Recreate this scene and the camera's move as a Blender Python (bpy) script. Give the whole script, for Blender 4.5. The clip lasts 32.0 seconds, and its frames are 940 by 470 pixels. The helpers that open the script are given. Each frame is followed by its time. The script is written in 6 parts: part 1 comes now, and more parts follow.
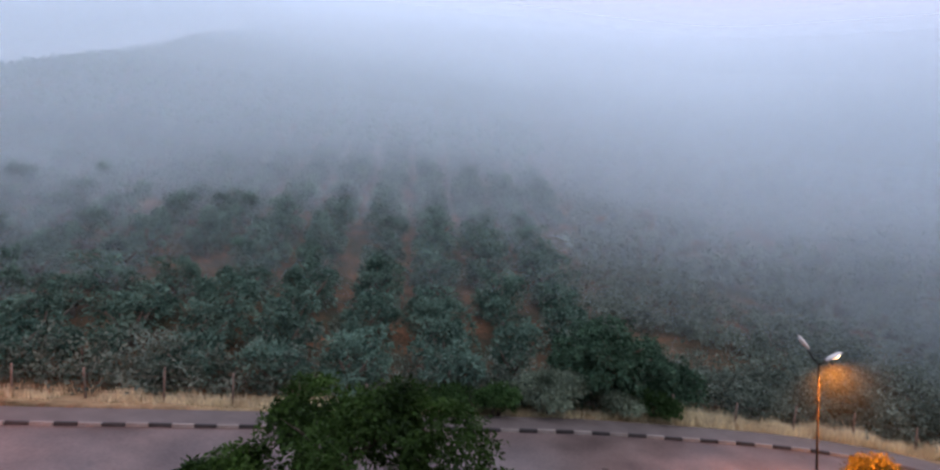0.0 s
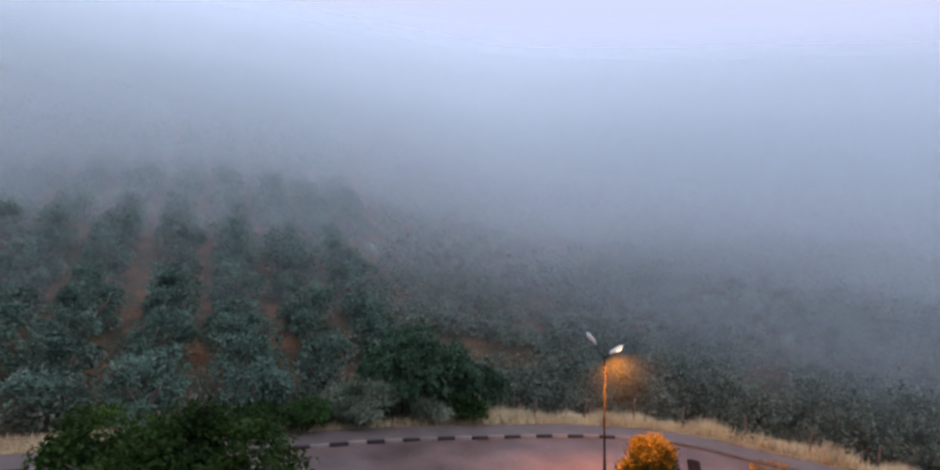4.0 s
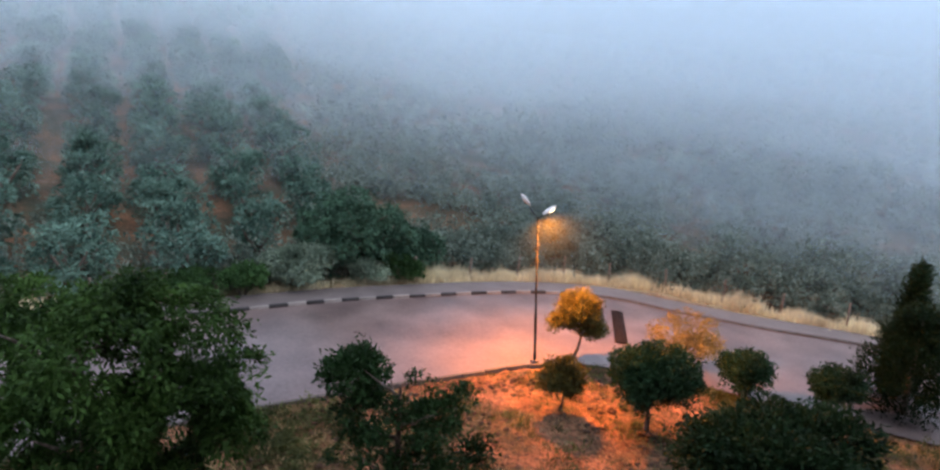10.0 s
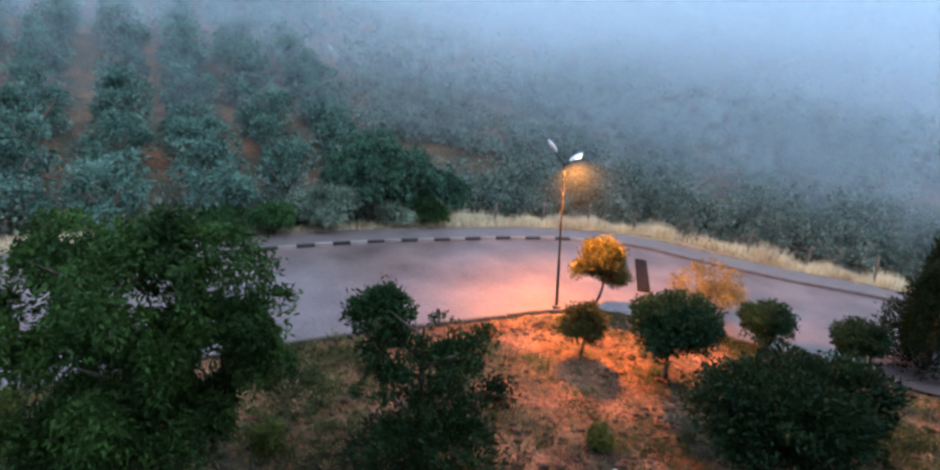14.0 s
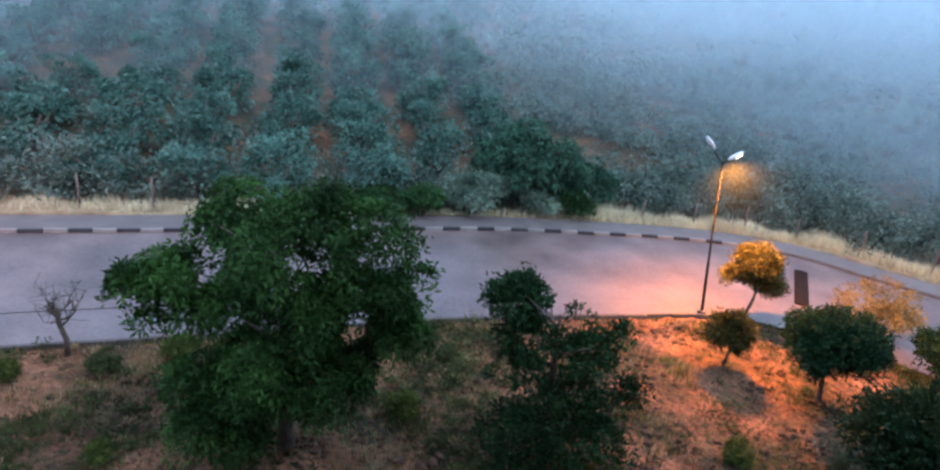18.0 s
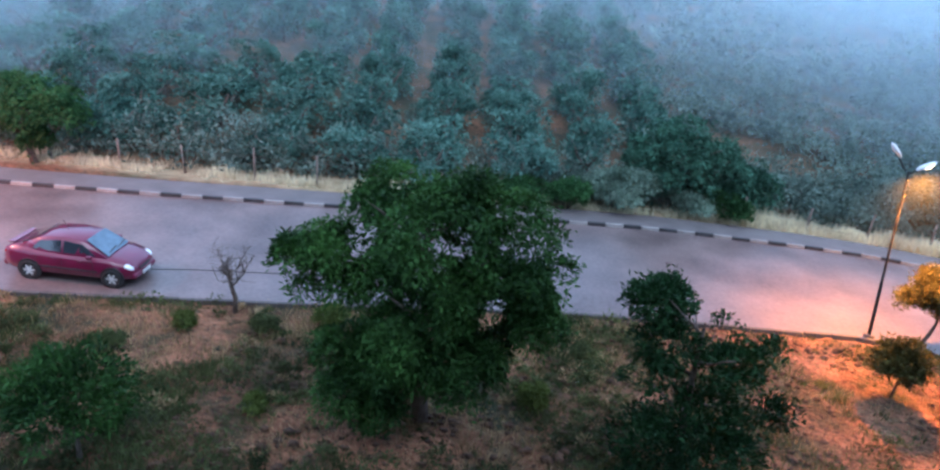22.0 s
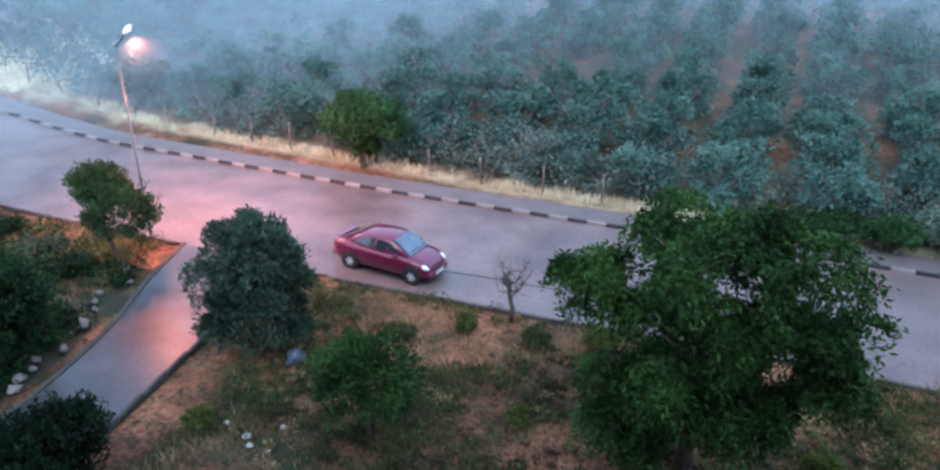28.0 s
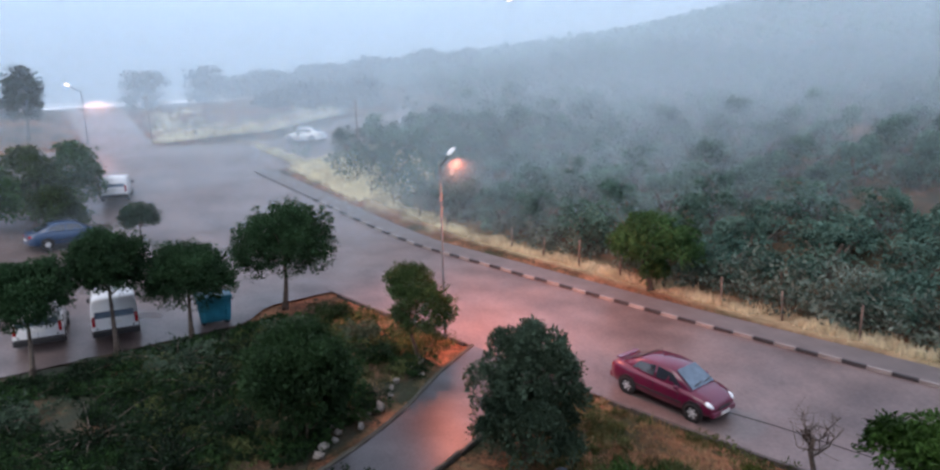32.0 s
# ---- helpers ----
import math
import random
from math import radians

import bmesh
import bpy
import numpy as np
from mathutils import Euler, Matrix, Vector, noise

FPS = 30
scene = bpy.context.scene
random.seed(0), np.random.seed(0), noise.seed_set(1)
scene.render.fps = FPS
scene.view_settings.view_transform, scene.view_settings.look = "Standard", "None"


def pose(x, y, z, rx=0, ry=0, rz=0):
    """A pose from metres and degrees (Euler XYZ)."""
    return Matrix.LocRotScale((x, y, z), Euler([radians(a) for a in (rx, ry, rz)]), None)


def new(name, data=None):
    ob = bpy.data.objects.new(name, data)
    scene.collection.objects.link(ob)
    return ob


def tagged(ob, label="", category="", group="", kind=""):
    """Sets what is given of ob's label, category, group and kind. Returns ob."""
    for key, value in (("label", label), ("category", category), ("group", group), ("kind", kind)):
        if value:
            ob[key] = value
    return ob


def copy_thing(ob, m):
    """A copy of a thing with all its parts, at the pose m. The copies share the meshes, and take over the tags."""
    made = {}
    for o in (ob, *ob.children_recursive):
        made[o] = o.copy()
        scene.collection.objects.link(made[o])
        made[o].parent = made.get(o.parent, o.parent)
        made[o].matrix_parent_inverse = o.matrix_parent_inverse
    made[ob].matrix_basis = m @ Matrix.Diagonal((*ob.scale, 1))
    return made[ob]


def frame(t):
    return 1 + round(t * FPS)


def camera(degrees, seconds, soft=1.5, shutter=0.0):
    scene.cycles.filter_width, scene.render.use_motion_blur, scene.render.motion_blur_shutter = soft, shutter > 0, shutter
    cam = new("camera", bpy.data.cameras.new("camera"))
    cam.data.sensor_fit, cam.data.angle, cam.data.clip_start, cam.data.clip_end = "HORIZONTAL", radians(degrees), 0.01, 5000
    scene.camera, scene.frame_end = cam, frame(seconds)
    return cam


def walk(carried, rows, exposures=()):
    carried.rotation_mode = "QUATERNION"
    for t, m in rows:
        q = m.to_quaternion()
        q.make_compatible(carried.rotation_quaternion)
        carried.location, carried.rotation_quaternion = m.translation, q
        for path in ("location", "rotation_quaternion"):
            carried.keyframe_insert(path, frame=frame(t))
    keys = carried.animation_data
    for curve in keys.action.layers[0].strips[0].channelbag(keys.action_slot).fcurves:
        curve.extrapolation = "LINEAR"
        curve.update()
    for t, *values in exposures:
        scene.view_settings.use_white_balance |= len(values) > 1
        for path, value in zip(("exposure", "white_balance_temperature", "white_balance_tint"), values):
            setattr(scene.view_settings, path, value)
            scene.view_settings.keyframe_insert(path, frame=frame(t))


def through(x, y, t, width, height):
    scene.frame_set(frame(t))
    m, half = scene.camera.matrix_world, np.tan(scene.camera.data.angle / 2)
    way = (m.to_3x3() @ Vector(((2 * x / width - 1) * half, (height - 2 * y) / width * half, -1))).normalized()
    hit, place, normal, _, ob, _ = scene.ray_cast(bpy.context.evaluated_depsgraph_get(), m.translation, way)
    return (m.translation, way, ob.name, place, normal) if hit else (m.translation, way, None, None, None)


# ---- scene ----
cam = camera(69.86, 32.0, soft=2.5)
PATH = [
    (0.0, 0.035, 0.027, 11.390, 85.855, -2.508, -0.214),
    (0.5, 0.035, 0.024, 11.392, 86.135, -2.875, -2.149),
    (1.0, 0.035, 0.020, 11.395, 86.181, -2.946, -3.958),
    (1.5, 0.035, 0.015, 11.399, 85.982, -2.932, -5.739),
    (2.0, 0.035, 0.007, 11.404, 85.965, -3.432, -7.773),
    (2.5, 0.036, -0.002, 11.409, 86.228, -3.901, -9.879),
    (3.0, 0.036, -0.012, 11.414, 86.846, -3.931, -11.171),
    (3.5, 0.037, -0.020, 11.418, 87.205, -3.367, -13.955),
    (4.0, 0.038, -0.026, 11.421, 87.324, -2.551, -16.488),
    (4.5, 0.039, -0.030, 11.424, 86.463, -2.913, -18.914),
    (6.5, 0.040, -0.027, 11.439, 85.714, -2.795, -22.006),
    (7.0, 0.039, -0.021, 11.439, 85.805, -2.833, -23.510),
    (7.5, 0.039, -0.013, 11.439, 85.407, -2.711, -25.483),
    (8.0, 0.038, -0.003, 11.438, 84.924, -2.752, -25.488),
    (8.5, 0.037, 0.008, 11.436, 83.012, -2.533, -24.556),
    (9.0, 0.035, 0.018, 11.433, 80.345, -2.474, -22.981),
    (9.5, 0.032, 0.025, 11.430, 77.500, -2.730, -22.206),
    (10.0, 0.028, 0.025, 11.430, 75.902, -2.963, -21.976),
    (10.5, 0.020, 0.018, 11.433, 74.570, -3.086, -21.169),
    (11.0, 0.011, 0.003, 11.439, 73.960, -3.224, -20.629),
    (11.5, 0.000, -0.016, 11.448, 73.100, -3.394, -20.673),
    (12.0, -0.009, -0.035, 11.456, 72.882, -3.617, -20.554),
    (12.5, -0.016, -0.051, 11.463, 72.669, -3.536, -20.500),
    (13.0, -0.020, -0.062, 11.468, 71.338, -3.435, -20.329),
    (13.5, -0.021, -0.069, 11.469, 70.891, -3.521, -20.110),
    (14.0, -0.021, -0.073, 11.469, 71.064, -3.612, -19.579),
    (14.5, -0.020, -0.079, 11.464, 70.932, -3.860, -18.897),
    (16.5, -0.006, -0.138, 11.393, 70.669, -3.871, -12.674),
    (17.0, -0.003, -0.143, 11.386, 70.405, -3.966, -10.783),
    (17.5, -0.001, -0.145, 11.382, 69.641, -3.552, -7.991),
    (18.0, -0.000, -0.146, 11.379, 69.586, -3.607, -6.596),
    (18.5, 0.000, -0.147, 11.377, 69.636, -3.739, -5.451),
    (19.0, 0.001, -0.148, 11.375, 69.559, -3.837, -4.311),
    (19.5, 0.001, -0.148, 11.373, 69.182, -4.113, -3.116),
    (20.0, 0.002, -0.148, 11.372, 68.555, -4.189, -1.730),
    (20.5, 0.003, -0.146, 11.371, 68.476, -3.915, -0.597),
    (21.0, 0.004, -0.145, 11.371, 68.544, -3.532, 2.048),
    (21.5, 0.006, -0.142, 11.373, 68.425, -3.296, 4.142),
    (22.0, 0.008, -0.140, 11.375, 68.074, -3.333, 6.366),
    (22.5, 0.009, -0.137, 11.378, 67.772, -3.021, 8.591),
    (23.0, 0.011, -0.135, 11.381, 67.369, -2.885, 10.145),
    (23.5, 0.012, -0.132, 11.385, 67.523, -2.783, 11.164),
    (24.0, 0.013, -0.125, 11.390, 67.312, -2.565, 13.322),
    (24.5, 0.011, -0.106, 11.403, 67.009, -2.201, 15.089),
    (26.5, -0.023, 0.148, 11.565, 66.060, -1.475, 20.039),
    (27.0, -0.027, 0.168, 11.580, 66.147, -0.676, 22.878),
    (27.5, -0.030, 0.176, 11.586, 66.681, -0.190, 26.406),
    (28.0, -0.032, 0.180, 11.589, 68.516, 0.251, 30.386),
    (28.5, -0.036, 0.184, 11.591, 69.511, 0.456, 32.508),
    (29.0, -0.043, 0.188, 11.589, 69.386, 0.886, 35.259),
    (29.5, -0.054, 0.194, 11.585, 69.304, 0.914, 38.273),
    (30.0, -0.072, 0.204, 11.576, 69.966, 1.333, 42.209),
    (30.5, -0.094, 0.218, 11.565, 70.866, 2.040, 46.753),
    (31.0, -0.118, 0.234, 11.553, 73.533, 2.717, 51.683),
    (31.5, -0.142, 0.251, 11.542, 75.785, 2.567, 54.211),
    (32.0, -0.162, 0.267, 11.533, 79.048, 1.463, 54.739),
]
walk(cam, [(t, pose(x, y, z, rx, ry, rz)) for t, x, y, z, rx, ry, rz in PATH],
     exposures=[(0.0, -0.7, 6800, 26), (4.5, -0.76, 6800, 26), (8.0, -0.66, 6550, 23), (9.5, -0.12, 6600, 18), (11.0, -0.05, 6050, 16), (13.0, 0.05, 5750, 13), (17.0, 0.1, 5450, 10), (20.0, 0.15, 5150, 8), (24.0, 0.3, 4950, 7), (28.0, 0.31, 5350, 10), (30.0, 0.23, 5850, 11), (31.0, 0.08, 6250, 14), (32.0, -0.33, 6600, 17)])

# ---- world and light: a foggy, rainy dusk ----
world = bpy.data.worlds.new("dusk_fog")
scene.world = world
world.use_nodes = True
wn, wl = world.node_tree.nodes, world.node_tree.links
wn.clear()
w_out = wn.new("ShaderNodeOutputWorld")
w_bg = wn.new("ShaderNodeBackground")
w_sky = wn.new("ShaderNodeTexSky")
w_sky.sky_type, w_sky.sun_disc = "NISHITA", False
w_sky.sun_elevation, w_sky.sun_rotation = radians(50), radians(-150)
w_sky.air_density, w_sky.dust_density = 1.5, 4.0
w_gain = wn.new("ShaderNodeVectorMath")
w_gain.operation = "SCALE"
w_gain.inputs["Scale"].default_value = 0.12
w_mix = wn.new("ShaderNodeMix")
w_mix.data_type = "RGBA"
w_mix.inputs[0].default_value = 0.88
w_mix.inputs[7].default_value = (1.42, 1.59, 1.84, 1)
# dense fog: the light comes evenly from all round, a little brighter low down
w_co, w_sep, w_el, w_dim = wn.new("ShaderNodeTexCoord"), wn.new("ShaderNodeSeparateXYZ"), wn.new("ShaderNodeMapRange"), wn.new("ShaderNodeVectorMath")
w_el.inputs[1].default_value, w_el.inputs[2].default_value, w_el.inputs[3].default_value, w_el.inputs[4].default_value = 0.05, 0.7, 1.2, 0.76
w_dim.operation = "SCALE"
wl.new(w_co.outputs["Generated"], w_sep.inputs[0])
wl.new(w_sep.outputs[2], w_el.inputs[0])
wl.new(w_mix.outputs[2], w_dim.inputs[0])
wl.new(w_el.outputs[0], w_dim.inputs["Scale"])
wl.new(w_sky.outputs[0], w_gain.inputs[0])
wl.new(w_gain.outputs[0], w_mix.inputs[6])
wl.new(w_dim.outputs[0], w_bg.inputs[0])
wl.new(w_bg.outputs[0], w_out.inputs[0])
w_bg.inputs[1].default_value = 1.02

scene.cycles.transparent_max_bounces = 32

sun = new("sun", bpy.data.lights.new("sun", "SUN"))
sun.data.energy, sun.data.angle, sun.data.color = 2.2, radians(50), (1.0, 0.98, 0.95)
sun.matrix_world = pose(0, 0, 40, 40, 0, 30)

SODIUM = (1.0, 0.28, 0.02)


def lamp_light(name, place, watts, color=SODIUM, spread=128, blend=0.7, tilt=(0.0, 0.0)):
    """The lit bulb of a street lamp: shines downwards from its head."""
    light = bpy.data.lights.new(name, "SPOT")
    light.energy, light.color, light.spot_size, light.spot_blend, light.shadow_soft_size = watts, color, radians(spread), blend, 0.12
    ob = new(name, light)
    ob.matrix_world = pose(*place, tilt[0], tilt[1], 0)
    return ob


# ---- the lie of the land ----
GRASS_EDGE = [(-160, 10), (-90, 16.5), (-58, 22.6), (-36.7, 26.0), (-16.2, 28.3), (1.3, 31.0), (6.3, 32.1), (11.6, 32.5), (16.8, 32.2), (20.6, 31.6),
              (23.8, 30.2), (28, 25.6), (31, 22.7), (42, 13), (60, -3), (120, -55)]
FAR_KERB = [(-58, 18.2), (-47.5, 20.4), (-29.8, 23.3), (-19.3, 24.95), (-9.8, 26.9), (4, 29.8), (9.7, 30.4), (14.65, 30.6), (18.2, 30.2), (20.9, 29.1),
            (23.1, 26.9), (26.5, 23.9), (29.75, 21.6), (36, 16.5), (50, 4.5)]
NEAR_EDGE = [(-60, 10.5), (-40, 12.6), (-31.5, 13.7), (-22.05, 15.45), (-15.8, 16.5), (-9, 18.0), (-6, 18.7), (1.5, 20.5), (9.3, 21.7), (12.4, 22.0), (14.8, 21.5),
             (18.4, 18.8), (21.5, 15.6), (26, 11), (33, 4), (42, -5)]


def signed_distance(points, line=GRASS_EDGE):
    """How far points lie beyond a line (plus: uphill of it)."""
    p = np.atleast_2d(np.asarray(points, float))
    line = np.asarray(line, float)
    best, side = np.full(len(p), 1e9), np.ones(len(p))
    for a, b in zip(line[:-1], line[1:]):
        d = b - a
        t = np.clip(((p - a) @ d) / (d @ d), 0, 1)
        v = p - (a + t[:, None] * d)
        dist = np.hypot(v[:, 0], v[:, 1])
        nearer = dist < best - 1e-9
        best[nearer] = dist[nearer]
        side[nearer] = np.sign(d[0] * v[:, 1] - d[1] * v[:, 0])[nearer]
    return best * side


def heights(x, y):
    x, y = np.atleast_1d(np.asarray(x, float)), np.atleast_1d(np.asarray(y, float))
    z = 0.587 - 0.052 * x
    d = np.maximum(-x - 36, 0)
    d = np.minimum(d, 48)
    z = z + 0.052 * np.minimum(x + 84, 0) + 0.17 * d * d / (d + 8)
    # the hillside rises beyond the straight and beyond the bend
    d1, d2 = -0.155 * (x + 16.2) + 0.988 * (y - 28.3), 0.669 * (x - 28) + 0.743 * (y - 25.6)
    w = np.maximum(np.logaddexp(d1 / 3, d2 / 3) * 3 - 2.0, 0)
    hill = np.interp(x, (-150, -110, -80, -60), (0.12, 0.3, 0.6, 1.0))
    return z + hill * (0.21 * (w - 2 * (1 - np.exp(-w / 2))) + 0.0004 * np.minimum(w, 250) ** 2)


def ground(x, y):
    return float(heights(x, y)[0])


def smooth_line(points, step=0.5):
    """A line through points, rounded, with a point about every step metres."""
    p = [Vector((*q, 0)) for q in points]
    p = [2 * p[0] - p[1]] + p + [2 * p[-1] - p[-2]]
    dense = []
    for i in range(1, len(p) - 2):
        n = max(2, int((p[i + 1] - p[i]).length / 0.2))
        for k in range(n):
            t = k / n
            dense.append(0.5 * (2 * p[i] + (p[i + 1] - p[i - 1]) * t + (2 * p[i - 1] - 5 * p[i] + 4 * p[i + 1] - p[i + 2]) * t * t
                                + (3 * p[i] - p[i - 1] - 3 * p[i + 1] + p[i + 2]) * t ** 3))
    dense.append(p[-2])
    xy = np.array([(q.x, q.y) for q in dense])
    s = np.r_[0, np.cumsum(np.hypot(*np.diff(xy, axis=0).T))]
    m = np.linspace(0, s[-1], max(2, int(s[-1] / step)) + 1)
    return np.c_[np.interp(m, s, xy[:, 0]), np.interp(m, s, xy[:, 1])]


# ---- materials ----
def material(name, base, rough=0.8, spread=0.25, scale=3.0, fine=40.0, bump=0.3, metal=0.0, second=None, coat=0.0, per_piece=0.0, specular=0.5, depth=0.02):
    """A surface whose colour varies at two scales, with fine relief."""
    m = bpy.data.materials.new(name)
    m.use_nodes = True
    n, l = m.node_tree.nodes, m.node_tree.links
    b = n["Principled BSDF"]
    tex = n.new("ShaderNodeTexCoord")
    big, small = n.new("ShaderNodeTexNoise"), n.new("ShaderNodeTexNoise")
    big.inputs["Scale"].default_value, big.inputs["Detail"].default_value = scale, 5
    small.inputs["Scale"].default_value, small.inputs["Detail"].default_value = fine, 3
    l.new(tex.outputs["Object"], big.inputs["Vector"])
    l.new(tex.outputs["Object"], small.inputs["Vector"])
    ramp = n.new("ShaderNodeValToRGB")
    lo = [c * (1 - spread) for c in base]
    hi = [min(1, c * (1 + spread)) for c in (second or base)]
    ramp.color_ramp.elements[0].position, ramp.color_ramp.elements[1].position = 0.35, 0.68
    ramp.color_ramp.elements[0].color, ramp.color_ramp.elements[1].color = (*lo, 1), (*hi, 1)
    mixv = n.new("ShaderNodeMath")
    mixv.operation = "MULTIPLY_ADD"
    mixv.inputs[1].default_value = 0.35
    half = n.new("ShaderNodeMath")
    half.operation = "MULTIPLY"
    half.inputs[1].default_value = 0.65
    l.new(big.outputs[0], half.inputs[0])
    l.new(small.outputs[0], mixv.inputs[0])
    l.new(half.outputs[0], mixv.inputs[2])
    l.new(mixv.outputs[0], ramp.inputs[0])
    color = ramp.outputs[0]
    if per_piece:
        geo, obi = n.new("ShaderNodeNewGeometry"), n.new("ShaderNodeObjectInfo")
        add = n.new("ShaderNodeMath")
        add.operation = "ADD"
        l.new(geo.outputs["Random Per Island"], add.inputs[0])
        l.new(obi.outputs["Random"], add.inputs[1])
        rng = n.new("ShaderNodeMapRange")
        rng.inputs[1].default_value, rng.inputs[2].default_value = 0.0, 2.0
        rng.inputs[3].default_value, rng.inputs[4].default_value = 1 - per_piece, 1 + per_piece
        l.new(add.outputs[0], rng.inputs[0])
        sc = n.new("ShaderNodeVectorMath")
        sc.operation = "SCALE"
        l.new(color, sc.inputs[0])
        l.new(rng.outputs[0], sc.inputs["Scale"])
        color = sc.outputs[0]
    l.new(color, b.inputs["Base Color"])
    b.inputs["Roughness"].default_value = rough
    b.inputs["Metallic"].default_value = metal
    b.inputs["Specular IOR Level"].default_value = specular
    b.inputs["Coat Weight"].default_value = coat
    b.inputs["Coat Roughness"].default_value = 0.06
    if bump:
        bm_ = n.new("ShaderNodeBump")
        bm_.inputs["Strength"].default_value, bm_.inputs["Distance"].default_value = bump, depth
        l.new(small.outputs[0], bm_.inputs["Height"])
        l.new(bm_.outputs[0], b.inputs["Normal"])
    return m


def foliage_material(name, base, second, spread=0.35, rough=0.65, through=0.25):
    """Leaves: a colour for each leaf, some light let through."""
    m = material(name, base, rough, spread, 0.7, 9.0, 0.0, second=second, per_piece=0.45, specular=0.15)
    n, l = m.node_tree.nodes, m.node_tree.links
    b, out = n["Principled BSDF"], n["Material Output"]
    tr, mx = n.new("ShaderNodeBsdfTranslucent"), n.new("ShaderNodeMixShader")
    l.new(b.inputs["Base Color"].links[0].from_socket, tr.inputs["Color"])
    mx.inputs[0].default_value = through
    l.new(b.outputs[0], mx.inputs[1])
    l.new(tr.outputs[0], mx.inputs[2])
    l.new(mx.outputs[0], out.inputs["Surface"])
    return m


def glow_material(name, color, strength):
    m = bpy.data.materials.new(name)
    m.use_nodes = True
    b = m.node_tree.nodes["Principled BSDF"]
    b.inputs["Base Color"].default_value = (*color, 1)
    b.inputs["Emission Color"].default_value = (*color, 1)
    b.inputs["Emission Strength"].default_value = strength
    return m


def ground_material():
    """Red-brown garden and hillside earth with dry straw and dull green patches."""
    m = material("earth", (0.070, 0.031, 0.019), 0.95, 0.5, 0.55, 7.0, 1.0, second=(0.27, 0.130, 0.074), specular=0.15, depth=0.1)
    n, l = m.node_tree.nodes, m.node_tree.links
    b = n["Principled BSDF"]
    src = b.inputs["Base Color"].links[0].from_socket
    tex = n.new("ShaderNodeTexCoord")

    def patch(scale, lo, hi, color, src):
        t = n.new("ShaderNodeTexNoise")
        t.inputs["Scale"].default_value, t.inputs["Detail"].default_value, t.inputs["Roughness"].default_value = scale, 6, 0.65
        l.new(tex.outputs["Object"], t.inputs["Vector"])
        r = n.new("ShaderNodeMapRange")
        r.inputs[1].default_value, r.inputs[2].default_value = lo, hi
        l.new(t.outputs[0], r.inputs[0])
        mx = n.new("ShaderNodeMix")
        mx.data_type = "RGBA"
        mx.inputs[7].default_value = (*color, 1)
        l.new(r.outputs[0], mx.inputs[0])
        l.new(src, mx.inputs[6])
        return mx.outputs[2]

    src = patch(0.42, 0.46, 0.62, (0.034, 0.042, 0.022), src)
    src = patch(0.9, 0.56, 0.68, (0.15, 0.11, 0.062), src)
    src = patch(3.1, 0.52, 0.66, (0.032, 0.034, 0.020), src)
    src = patch(8.5, 0.54, 0.66, (0.05, 0.03, 0.02), src)
    # plant cover: straw along the verge, herbs on the hillside
    uv, sep = n.new("ShaderNodeUVMap"), n.new("ShaderNodeSeparateXYZ")
    uv.uv_map = "cover"
    l.new(uv.outputs[0], sep.inputs[0])
    for k, (color, scale) in enumerate((((0.36, 0.30, 0.19), 1.3), ((0.040, 0.048, 0.036), 0.5))):
        t, mul, clip = n.new("ShaderNodeTexNoise"), n.new("ShaderNodeMath"), n.new("ShaderNodeMapRange")
        t.inputs["Scale"].default_value, t.inputs["Detail"].default_value = scale, 6
        l.new(tex.outputs["Object"], t.inputs["Vector"])
        mul.operation = "MULTIPLY"
        l.new(t.outputs[0], mul.inputs[0])
        l.new(sep.outputs[k], mul.inputs[1])
        clip.inputs[1].default_value, clip.inputs[2].default_value = 0.08, 0.58
        l.new(mul.outputs[0], clip.inputs[0])
        mx = n.new("ShaderNodeMix")
        mx.data_type = "RGBA"
        mx.inputs[7].default_value = (*color, 1)
        l.new(clip.outputs[0], mx.inputs[0])
        l.new(src, mx.inputs[6])
        src = mx.outputs[2]
    l.new(src, b.inputs["Base Color"])
    return m


def wet_road_material():
    """Worn asphalt, wet with rain: lighter dry-looking dust, darker seams, puddled gloss."""
    m = material("wet_asphalt", (0.108, 0.080, 0.078), 0.5, 0.28, 0.45, 7.0, 0.4, second=(0.150, 0.116, 0.110), depth=0.01)
    n, l = m.node_tree.nodes, m.node_tree.links
    b = n["Principled BSDF"]
    tex, t, r = n.new("ShaderNodeTexCoord"), n.new("ShaderNodeTexNoise"), n.new("ShaderNodeMapRange")
    t.inputs["Scale"].default_value, t.inputs["Detail"].default_value = 0.28, 2
    l.new(tex.outputs["Object"], t.inputs["Vector"])
    r.inputs[1].default_value, r.inputs[2].default_value, r.inputs[3].default_value, r.inputs[4].default_value = 0.25, 0.75, 0.27, 0.48
    l.new(t.outputs[0], r.inputs[0])
    l.new(r.outputs[0], b.inputs["Roughness"])
    b.inputs["IOR"].default_value = 1.5
    b.inputs["Specular IOR Level"].default_value = 0.48
    return m


